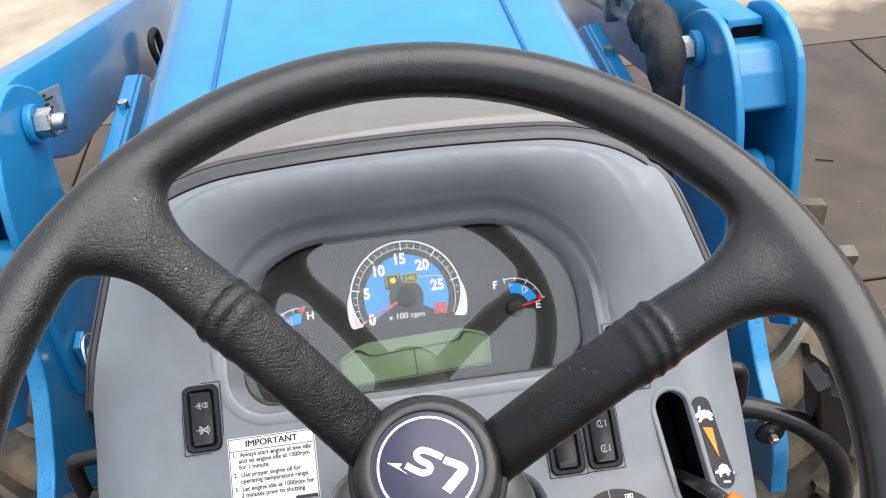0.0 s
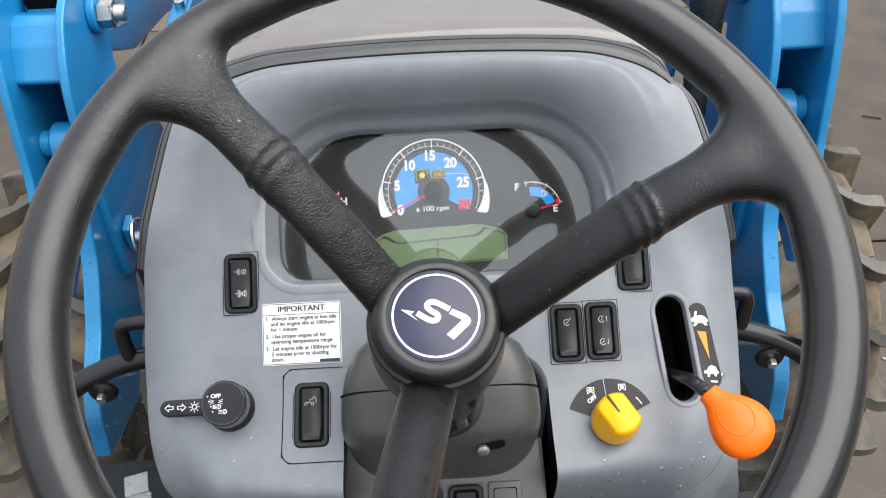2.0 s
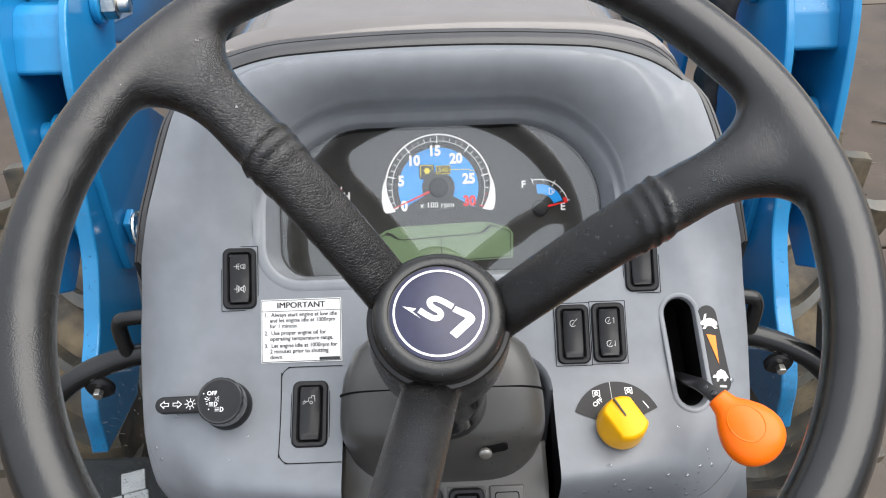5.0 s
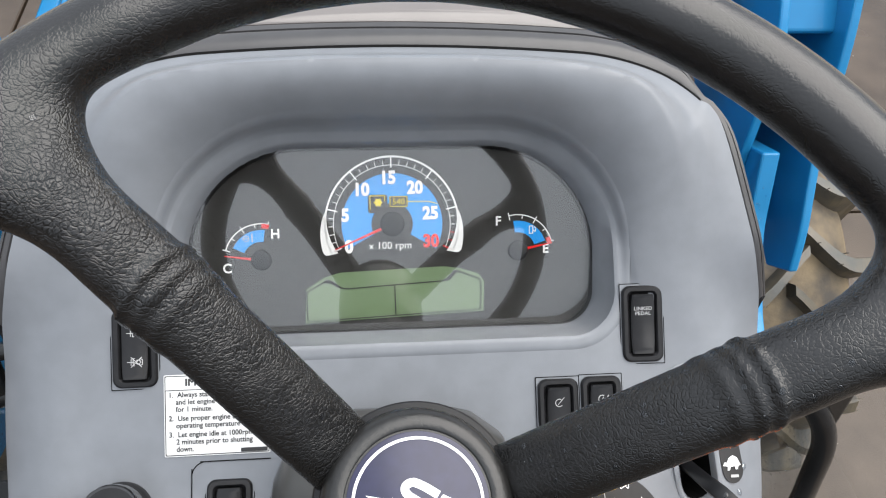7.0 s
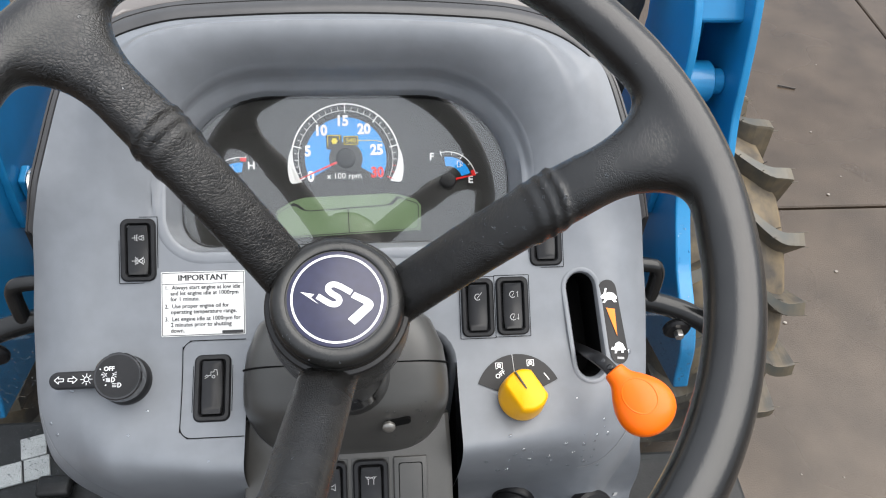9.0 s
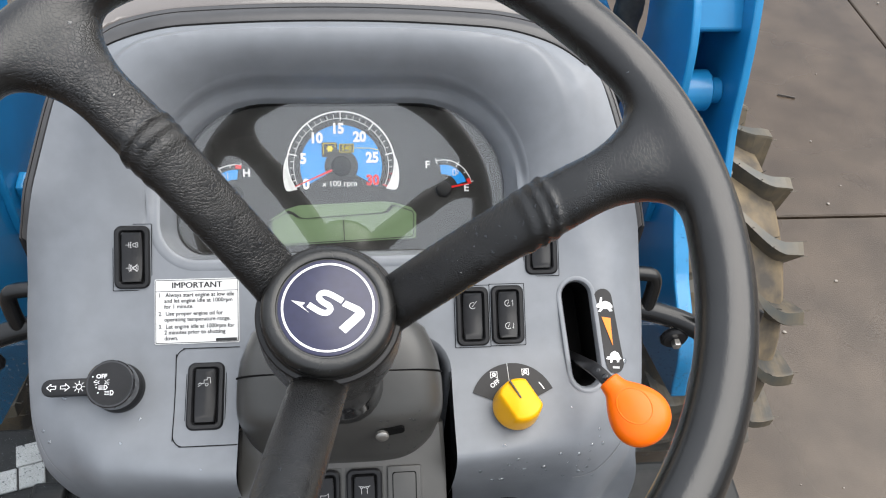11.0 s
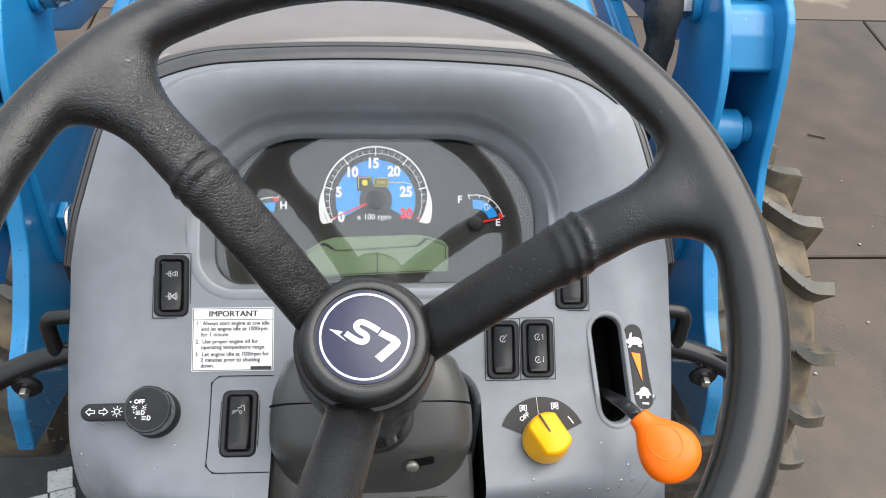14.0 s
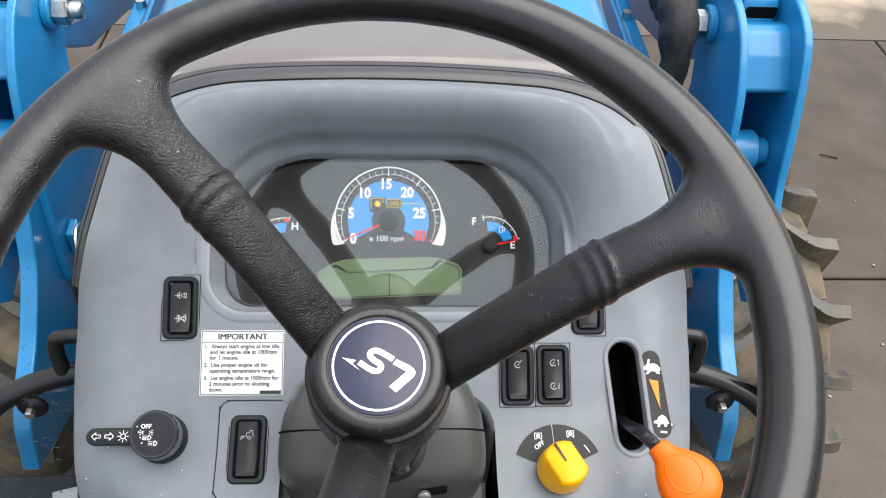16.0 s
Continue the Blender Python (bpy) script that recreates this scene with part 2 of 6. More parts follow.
def bm_poly(pts, z0, z1, bevel=0.0, seg=2):
    """A flat outline (x, y) with thickness from z0 to z1."""
    bm = bmesh.new()
    vs = [bm.verts.new((x, y, z0)) for x, y in pts]
    fc = bm.faces.new(vs)
    ext = bmesh.ops.extrude_face_region(bm, geom=[fc])
    top = [g for g in ext["geom"] if isinstance(g, bmesh.types.BMVert)]
    bmesh.ops.translate(bm, vec=(0, 0, z1 - z0), verts=top)
    bmesh.ops.recalc_face_normals(bm, faces=bm.faces[:])
    if bevel:
        es = [e for e in bm.edges if all(v.co.z > max(z0, z1) - 1e-6 for v in e.verts)]
        bmesh.ops.bevel(bm, geom=es, offset=bevel, segments=seg, profile=0.5, affect="EDGES")
    return bm


def rrect(cx, cy, hx, hy, r, n=6):
    out = []
    for k, (sx, sy) in enumerate(((1, 1), (-1, 1), (-1, -1), (1, -1))):
        for i in range(n + 1):
            a = radians(90 * k + 90 * i / n)
            out.append((cx + sx * (hx - r) + r * math.cos(a), cy + sy * (hy - r) + r * math.sin(a)))
    return out


def stadium(x0, y0, x1, y1, r, n=10):
    a = math.atan2(y1 - y0, x1 - x0)
    return [(x1 + r * math.cos(a - math.pi / 2 + math.pi * i / n), y1 + r * math.sin(a - math.pi / 2 + math.pi * i / n)) for i in range(n + 1)] + \
           [(x0 + r * math.cos(a + math.pi / 2 + math.pi * i / n), y0 + r * math.sin(a + math.pi / 2 + math.pi * i / n)) for i in range(n + 1)]


def arc_band(cx, cy, r0, r1, a0, a1, n=40):
    inner = [(cx + r0 * math.cos(radians(a0 + (a1 - a0) * i / n)), cy + r0 * math.sin(radians(a0 + (a1 - a0) * i / n))) for i in range(n + 1)]
    outer = [(cx + r1 * math.cos(radians(a0 + (a1 - a0) * i / n)), cy + r1 * math.sin(radians(a0 + (a1 - a0) * i / n))) for i in range(n + 1)]
    return inner + outer[::-1]


def bm_band(cx, cy, r0, r1, a0, a1, z0, z1, n=40):
    """A flat arc of quads with thickness."""
    bm = bmesh.new()
    full = abs(abs(a1 - a0) - 360) < 1e-6
    rows = []
    for i in range(n if full else n + 1):
        a = radians(a0 + (a1 - a0) * i / n)
        c, s = math.cos(a), math.sin(a)
        rows.append([bm.verts.new((cx + r * c, cy + r * s, z)) for r, z in ((r0, z0), (r0, z1), (r1, z1), (r1, z0))])
    for i in range(len(rows) if full else len(rows) - 1):
        p, q = rows[i], rows[(i + 1) % len(rows)]
        for k in range(4):
            bm.faces.new((p[k], p[(k + 1) % 4], q[(k + 1) % 4], q[k]))
    if not full:
        bm.faces.new(rows[0])
        bm.faces.new(rows[-1][::-1])
    bmesh.ops.recalc_face_normals(bm, faces=bm.faces[:])
    return bm


def bm_line(pts, w, z0, z1):
    """A polyline drawn with width w."""
    bm = bmesh.new()
    for (xa, ya), (xb, yb) in zip(pts, pts[1:]):
        d = math.hypot(xb - xa, yb - ya) or 1
        nx, ny, tx, ty = -(yb - ya) / d * w / 2, (xb - xa) / d * w / 2, (xb - xa) / d * w / 2, (yb - ya) / d * w / 2
        vs = [bm.verts.new((x, y, z)) for z in (z0, z1) for x, y in ((xa - tx + nx, ya - ty + ny), (xa - tx - nx, ya - ty - ny), (xb + tx - nx, yb + ty - ny), (xb + tx + nx, yb + ty + ny))]
        for q in ((0, 1, 2, 3), (7, 6, 5, 4), (0, 4, 5, 1), (1, 5, 6, 2), (2, 6, 7, 3), (3, 7, 4, 0)):
            bm.faces.new([vs[i] for i in q])
    bmesh.ops.recalc_face_normals(bm, faces=bm.faces[:])
    return bm


def bm_lathe(profile, n=48, cap=True):
    """Rings (radius, height) about z."""
    bm = bmesh.new()
    rings = [[bm.verts.new((r * math.cos(2 * math.pi * i / n), r * math.sin(2 * math.pi * i / n), z)) for i in range(n)] for r, z in profile]
    for p, q in zip(rings, rings[1:]):
        for i in range(n):
            bm.faces.new((p[i], p[(i + 1) % n], q[(i + 1) % n], q[i]))
    if cap:
        bm.faces.new(rings[0][::-1])
        bm.faces.new(rings[-1])
    bmesh.ops.recalc_face_normals(bm, faces=bm.faces[:])
    return bm


def bm_cyl(p0, p1, r, n=20, r1=None, bevel=0.0):
    p0, p1 = Vector(p0), Vector(p1)
    h = (p1 - p0).length
    r1 = r if r1 is None else r1
    b = min(bevel, r * 0.4)
    bm = bm_lathe([(r - b, 0), (r, b), (r1, h - b), (r1 - b, h)] if b else [(r, 0), (r1, h)], n)
    bm.transform(Matrix.Translation(p0) @ (p1 - p0).to_track_quat("Z", "Y").to_matrix().to_4x4())
    return bm


def smooth_path(pts, n=8):
    """Catmull-Rom through the points."""
    P = [Vector(p) for p in pts]
    P = [2 * P[0] - P[1]] + P + [2 * P[-1] - P[-2]]
    out = []
    for i in range(1, len(P) - 2):
        for k in range(n):
            t = k / n
            a, b, c, d = P[i - 1], P[i], P[i + 1], P[i + 2]
            out.append(0.5 * (2 * b + (c - a) * t + (2 * a - 5 * b + 4 * c - d) * t * t + (3 * b - a - 3 * c + d) * t ** 3))
    out.append(P[-2])
    return out


def bm_pipe(pts, r, n=14, steps=8, rad=None):
    path = smooth_path(pts, steps)
    bm = bmesh.new()
    rings, up = [], Vector((0, 0, 1))
    for i, p in enumerate(path):
        t = (path[min(i + 1, len(path) - 1)] - path[max(i - 1, 0)]).normalized()
        side = t.cross(up)
        side = side.normalized() if side.length > 0.05 else Vector((1, 0, 0))
        v = side.cross(t)
        up = v
        rr = r if rad is None else rad(i / (len(path) - 1))
        rings.append([bm.verts.new(p + rr * (math.cos(2 * math.pi * k / n) * side + math.sin(2 * math.pi * k / n) * v)) for k in range(n)])
    for p, q in zip(rings, rings[1:]):
        for k in range(n):
            bm.faces.new((p[k], p[(k + 1) % n], q[(k + 1) % n], q[k]))
    bm.faces.new(rings[0])
    bm.faces.new(rings[-1])
    bmesh.ops.recalc_face_normals(bm, faces=bm.faces[:])
    return bm


def bm_loft(rings, closed=True, cap=True):
    bm = bmesh.new()
    R = [[bm.verts.new(p) for p in ring] for ring in rings]
    n = len(R[0])
    for p, q in zip(R, R[1:]):
        for i in range(n if closed else n - 1):
            bm.faces.new((p[i], p[(i + 1) % n], q[(i + 1) % n], q[i]))
    if cap:
        bm.faces.new(R[0])
        bm.faces.new(R[-1])
    bmesh.ops.recalc_face_normals(bm, faces=bm.faces[:])
    return bm


def joined(*bms):
    out = bmesh.new()
    for b in bms:
        me = bpy.data.meshes.new("tmp")
        b.to_mesh(me)
        out.from_mesh(me)
        b.free()
        bpy.data.meshes.remove(me)
    return out


def text_bm(s, size, x, y, z, align="CENTER", depth=0.0002, rot=0.0, squeeze=1.0, bold=0.0):
    cu = bpy.data.curves.new("text", "FONT")
    cu.body, cu.size, cu.align_x, cu.align_y, cu.extrude, cu.offset = s, size, align, "CENTER", depth / 2, bold
    cu.resolution_u = 3
    ob = new("text", cu)
    me = bpy.data.meshes.new_from_object(ob)
    bm = bmesh.new()
    bm.from_mesh(me)
    bm.transform(Matrix.Translation((x, y, z)) @ Matrix.Rotation(radians(rot), 4, "Z") @ Matrix.Diagonal((squeeze, 1, 1, 1)))
    bpy.data.objects.remove(ob)
    bpy.data.curves.remove(cu)
    bpy.data.meshes.remove(me)
    return bm


def sstep(a, b, x):
    t = min(1, max(0, (x - a) / (b - a)))
    return t * t * (3 - 2 * t)


def dense(pts, n=4):
    return [(p.x, p.y) for p in smooth_path([(a, b, 0) for a, b in pts], n)]

# ---- ground: wet concrete slabs ----
def ground_sheet():
    bm = bmesh.new()
    for x0, x1, y0, y1 in ((-400, 400, -400, 400),):
        bm.faces.new([bm.verts.new(p) for p in ((x0, y0, -0.03), (x1, y0, -0.03), (x1, y1, -0.03), (x0, y1, -0.03))])
    return bm


ground = part("ground", ground_sheet(), JOINT, None, "dark earth showing in the joints between concrete slabs", kind="structure")


def slab_bm(x0, x1, y0, y1, seed):
    rng = random.Random(seed)
    g = 0.005
    bm = bm_box((x0 + x1) / 2, (y0 + y1) / 2, -0.02, x1 - x0 - 2 * g, y1 - y0 - 2 * g, 0.04, 0.004, 1)
    bmesh.ops.translate(bm, vec=(0, 0, rng.uniform(-0.003, 0.0)), verts=bm.verts)
    return bm


XJ, YJ = [-7.48, -5.89, -4.30, -2.71, -1.12, 0.47, 2.06, 3.65, 5.24, 6.83], [-2.89, -1.47, -0.05, 1.37, 2.79]
pave = thing("pavement", (0, 1.37, 0), "wet brown concrete yard slabs with dark joints", "pavement")
pave["kind"] = "structure"
k = 0
for i in range(len(XJ) - 1):
    for j in range(len(YJ) - 1):
        k += 1
        part("slab", slab_bm(XJ[i], XJ[i + 1], YJ[j], YJ[j + 1], k), SLAB, pave)
# beyond the last joint the yard is wet for a hand's width, then dry and sandy
far = thing("concrete_apron", (0, 20, 0), "dry sandy concrete yard with brown stains", "pavement")
far["kind"] = "structure"
part("surface", bm_box(0, 21.4 + 2.79, -0.02, 90, 42.8, 0.038), TAN, far)

# ---- the tractor ----
TR = thing("tractor", (0, 0.8, 0), "rain-wet blue compact tractor with a grey plastic dashboard", "tractor")

# instrument opening outline (dashboard frame)
CU, CV0, CV1, CH = 0.0045, 0.0700, 0.1955, 0.1385


def cluster_outline(off=0.0, n=12):
    """The rounded instrument opening, grown outwards by off."""
    out = []
    rt, rb = 0.078 + off, 0.024 + off
    x0, x1, y0, y1 = CU - CH - off, CU + CH + off, CV0 - off, CV1 + off
    for cx, cy, rx, ry, a0 in ((x1 - rt, y1 - rt * 0.95, rt, rt * 0.95, 0), (x0 + rt, y1 - rt * 0.95, rt, rt * 0.95, 90), (x0 + rb, y0 + rb, rb, rb, 180), (x1 - rb, y0 + rb, rb, rb, 270)):
        for i in range(n + 1):
            a = radians(a0 + 90 * i / n)
            out.append((cx + rx * math.cos(a), cy + ry * math.sin(a)))
    return out


def poly_dist(pts, X, Y):
    """Signed distance (negative inside) of grid points to a closed outline."""
    P = np.array(pts)
    Q = np.roll(P, -1, 0)
    if X.size < 40:
        x, y = X.reshape(-1, 1), Y.reshape(-1, 1)
        ax, ay, dx, dy = P[:, 0], P[:, 1], Q[:, 0] - P[:, 0], Q[:, 1] - P[:, 1]
        t = np.clip(((x - ax) * dx + (y - ay) * dy) / (dx * dx + dy * dy + 1e-12), 0, 1)
        near = np.hypot(x - ax - t * dx, y - ay - t * dy).min(1)
        cross = ((ay > y) != (ay + dy > y)) & (x < ax + (y - ay) / np.where(dy == 0, 1, dy) * dx)
        return np.where(cross.sum(1) % 2 == 1, -near, near).reshape(X.shape)
    best = np.full(X.shape, 1e9)
    inside = np.zeros(X.shape, bool)
    for (ax, ay), (bx, by) in zip(P, Q):
        dx, dy = bx - ax, by - ay
        t = np.clip(((X - ax) * dx + (Y - ay) * dy) / (dx * dx + dy * dy + 1e-12), 0, 1)
        best = np.minimum(best, np.hypot(X - ax - t * dx, Y - ay - t * dy))
        if ay != by:
            inside ^= ((ay > Y) != (by > Y)) & (X < ax + (Y - ay) / (by - ay) * dx)
    return np.where(inside, -best, best)


def half_curve(pts, x):
    """A half width that changes smoothly with height."""
    P = smooth_path([(v, h, 0) for h, v in pts], 10)
    return np.interp(x, [p.x for p in P], [p.y for p in P])


TOP = 0.2520
# half widths of the dashboard's rim and of its crest, from the bottom up, about the instruments' middle line
RIM = [(0.218, -0.260), (0.222, -0.160), (0.2305, -0.115), (0.2385, -0.090), (0.2465, -0.050), (0.2530, 0.0), (0.2540, 0.040), (0.2490, 0.080), (0.2405, 0.110), (0.2295, 0.150), (0.2180, 0.190), (0.2125, 0.2055), (0.2045, 0.2165), (0.2035, 0.2200), (0.2035, 0.2600)]
CREST = [(0.186, -0.320), (0.193, -0.160), (0.200, -0.100), (0.2050, -0.050), (0.2070, 0.0), (0.2020, 0.040), (0.1930, 0.080), (0.1870, 0.120), (0.1810, 0.155), (0.1740, 0.186), (0.1640, 0.208), (0.1470, TOP - 0.0285), (0.1060, TOP - 0.0190), (0.0500, TOP - 0.0150)]
CREST_SIDE = [(p.x, p.y) for p in smooth_path([(h, v, 0) for h, v in CREST], 8)]
RIDGE = [(CU + h, v) for h, v in CREST_SIDE] + [(CU - h, v) for h, v in CREST_SIDE[::-1]]
def np_top(a):
    """The dashboard's upper edge at a sideways distance a."""
    return TOP - 0.0070 * (a / 0.15) ** 2 - 0.0168 * np.clip((a - 0.12) / 0.076, 0, 2) ** 2 - 0.0042 * np.clip((a - 0.17) / 0.03, 0, 2) ** 2


EDGE = [(float(half_curve(RIM, v)), v) for v in np.linspace(-0.26, 0.215, 50)] + [(a, float(np_top(a))) for a in np.linspace(0.2015, 0.0, 24)]
EDGE = [(CU + h, v) for h, v in EDGE] + [(CU - h, v) for h, v in EDGE[-2::-1]]
OPEN = cluster_outline(0.0, 20)
WALL = 0.007


def np_sstep(a, b, x):
    t = np.clip((x - a) / (b - a), 0, 1)
    return t * t * (3 - 2 * t)


def hull(X, Y):
    """Height of the dashboard skin over the sloping plane."""
    ax = np.abs(X - CU)
    di, dr = poly_dist(OPEN, X, Y), poly_dist(RIDGE, X, Y)
    # the crest is lower down the sides than over the top
    side = np_sstep(0.06, 0.185, ax) * (1 - np_sstep(0.10, 0.245, Y))
    wr = 0.047 * np_sstep(0.02, 0.20, Y) * (1 - 0.56 * side)
    d0 = WALL + 0.022 * (1 - np_sstep(0.03, 0.15, Y))
    fr = np.clip((di - d0) / np.maximum(di - d0 - dr, 1e-5), 0, 1)
    top = np_sstep(0.02, 0.14, Y)
    rise = (1 - top) * fr * fr * (3 - 2 * fr) + top * np.maximum(1 - (1 - fr) ** 2.3, 0) ** 0.80
    rise = rise * np_sstep(0, 0.13, fr)
    fall = 0.028 - 0.008 * (1 - np_sstep(-0.06, 0.03, Y)) - 0.0265 * np_sstep(0.04, 0.13, Y) * side
    step = 0.5 * np_sstep(0.045, 0.12, Y)
    out = np.clip(dr / np.maximum(dr - np.minimum(poly_dist(EDGE, X, Y), 0), 1e-5), 0, 1.1)
    w = np.where(dr < 0, wr * rise, wr - fall * (step * np_sstep(0.0, 0.62, out) + (1 - step) * out ** 2))
    w = np.where((dr < 0) & (di < WALL), 0.0, w)
    w = w + np.where(Y < 0, 3.2 * np.minimum(Y, 0) ** 2 * (1 - np_sstep(-0.09, -0.16, Y)), 0)
    vf = -0.107 + 0.008 * np_sstep(-0.08, 0.08, X) + 0.007 * (np.minimum(ax, 0.21) / 0.14) ** 2 + 0.02 * np_sstep(0.18, 0.225, ax)
    soft = 0.0035 + 0.012 * np_sstep(0.1, 0.24, ax)
    q = (vf - Y) / soft
    steep = 1.6 - 0.5 * np_sstep(0.19, 0.25, ax) - 0.5 * np_sstep(0.15, 0.22, X)
    w = w - steep * soft * np.where(q > 30, q, np.log1p(np.exp(np.minimum(q, 30))))
    # the lock boss swells out low on the right
    shelf = -0.136 + 0.45 * (X - 0.16)
    w = w + 1.0 * np_sstep(0.12, 0.19, X) * (1 - np_sstep(0.20, 0.25, X)) * 0.006 * np.log1p(np.exp(np.clip((shelf - Y) / 0.006, -30, 30)))
    return w


def vtop(u):
    return float(np_top(abs(u - CU)))


def H1(u, v):
    return float(hull(np.array([[u]]), np.array([[v]]))[0, 0])


SLOT = (0.1927 + 0.0012, 0.0275, 0.1995, -0.0355, 0.0118)


def console_bm():
    nu, nv = 240, 240
    s = np.linspace(-1, 1, nu)
    t = np.linspace(0, 1, nv)
    VMIN = -0.25
    S, T = np.meshgrid(s, t)
    V = VMIN + (np_top(np.abs(S) * 0.2035) - VMIN) * T
    # low on the right the side swells out round the ignition lock
    U = CU + S * half_curve(RIM, V) + 0.026 * np.clip(S, 0, 1) ** 2 * (1 - np_sstep(-0.155, -0.085, V))
    col = rrect(0.0050, -0.2, 0.0832, 0.2, 0.03)
    slot = stadium(*SLOT)
    # draw the grid lines onto the cut-out edges
    for pts, at in ((OPEN, 0.0105), (col, 0.0), (slot, 0.0025)):
        for _ in range(2):
            d, e = poly_dist(pts, U, V) - at, 2e-4
            gu = (poly_dist(pts, U + e, V) - at - d) / e
            gv = (poly_dist(pts, U, V + e) - at - d) / e
            near = np.abs(d) < 0.0016
            U = np.where(near, U - d * gu, U)
            V = np.where(near, V - d * gv, V)
    Wd = hull(U, V)
    bm = bmesh.new()
    vs = [[bm.verts.new((U[j, i], V[j, i], Wd[j, i])) for i in range(nu)] for j in range(nv)]
    di = poly_dist(OPEN, U, V)
    dc, ds = poly_dist(col, U, V), poly_dist(slot, U, V) - 0.0025
    for j in range(nv - 1):
        for i in range(nu - 1):
            c = slice(j, j + 2), slice(i, i + 2)
            if di[c].mean() < 0.0105 - 2e-4 or dc[c].mean() < -2e-4 or ds[c].mean() < -2e-4:
                continue
            bm.faces.new((vs[j][i], vs[j][i + 1], vs[j + 1][i + 1], vs[j + 1][i]))
    # rolled-under side skirts
    for side, i in ((-1, 0), (1, nu - 1)):
        prev = [vs[j][i] for j in range(nv)]
        for du, dw in ((0.004, -0.012), (0.004, -0.03), (-0.004, -0.07), (-0.02, -0.16)):
            cur = [bm.verts.new((p.co.x + side * du, p.co.y, p.co.z + dw)) for p in prev]
            for j in range(nv - 1):
                bm.faces.new((prev[j], cur[j], cur[j + 1], prev[j + 1]))
            prev = cur
    loose = [v for v in bm.verts if not v.link_faces]
    bmesh.ops.delete(bm, geom=loose, context="VERTS")
    bmesh.ops.recalc_face_normals(bm, faces=bm.faces[:])
    return bm


console = part("dashboard", console_bm(), GREY, TR, "moulded mid-grey plastic dashboard with a raised cowl over the instruments", DM, smooth=True)


def bezel_bm():
    outline9 = cluster_outline(0.0095, 14)
    rings = []
    for off, kind in ((0.0155, 8), (0.0140, 9), (0.0125, 0), (0.0110, 0), (0.0095, 0), (0.0086, 6), (0.0076, 7), (0.0066, 1), (0.0056, 2), (0.0015, 3), (0.0, 4), (-0.0012, 5)):
        ring = []
        for x, y in cluster_outline(off, 14):
            lens = -0.0365 + 0.15 * (y - 0.1017) + 0.007
            base = H1(*outline9[len(ring)])
            z = {0: H1(x, y) + 0.0007, 8: H1(x, y) - 0.0004, 9: H1(x, y) + 0.0002, 6: base * 0.70 + 0.0006, 7: base * 0.38 + 0.0005, 1: base * 0.12 + 0.0001, 2: -0.0004, 3: lens + 0.0115, 4: lens + 0.0085, 5: lens - 0.002}[kind]
            ring.append((x, y, z))
        rings.append(ring)
    return bm_loft(rings, cap=False)


part("instrument_surround", bezel_bm(), GREY, console, "", DM, smooth=True)


def lens_z(y, up=0.0):
    return -0.0365 + 0.15 * (y - 0.1017) + up


def tilt(bm, up):
    """Lays a flat drawing on the inclined dial plane."""
    for v in bm.verts:
        v.co.z = lens_z(v.co.y, up + v.co.z)
    return bm


cluster = part("instrument_cluster", tilt(bm_poly(cluster_outline(0.004), -0.004, 0.0), 0.0), DIAL, TR, "black instrument cluster with blue tachometer, two small gauges and green display", DM)
gasket = bm_loft([[(x, y, lens_z(y, 0.0062)) for x, y in cluster_outline(0.0015)], [(x, y, lens_z(y, 0.0066)) for x, y in cluster_outline(-0.001)], [(x, y, lens_z(y, 0.001)) for x, y in cluster_outline(-0.0022)]], cap=False)
part("gasket", gasket, BLACK, cluster, "", DM, smooth=True)
lens = part("lens", tilt(bm_poly(cluster_outline(0.0005), 0.0055, 0.0062), 0.0), LENS, cluster, "clear reflective cover lens", DM)
lens.visible_shadow = False


def pt(x, y):
    """Tachometer layout to dashboard coordinates."""
    return 0.0033 + (x - 694) * 0.0003875, 0.1435 - (y - 397) * 0.000387


def flat(name, bm, material, up=0.0004, label="", parent=None):
    return part(name, tilt(bm, up), material, parent or cluster, label, DM)


TC = (0.0033, 0.1435)
flat("dial_face", bm_band(*TC, 0.0095, 0.0345, -30, 208, 0, 0.0002, 60), BLUEP, label="bright blue tachometer dial")
flat("dial_centre", bm_band(*TC, 0.001, 0.0142, 0, 360, 0, 0.0003, 40), DIAL, 0.0006)
flat("dial_foot", bm_poly([(TC[0] - 0.0110, TC[1] - 0.0075), (TC[0] + 0.0110, TC[1] - 0.0075), (TC[0] + 0.036, TC[1] - 0.0215), (TC[0] - 0.036, TC[1] - 0.0215)], 0, 0.0003), DIAL, 0.0006)
flat("scale_ring", bm_band(*TC, 0.0450, 0.0463, -24, 204, 0, 0.0002, 70), WHITE)
flat("scale_ring", bm_band(*TC, 0.0398, 0.0402, -24, 204, 0, 0.0002, 70), WHITE)
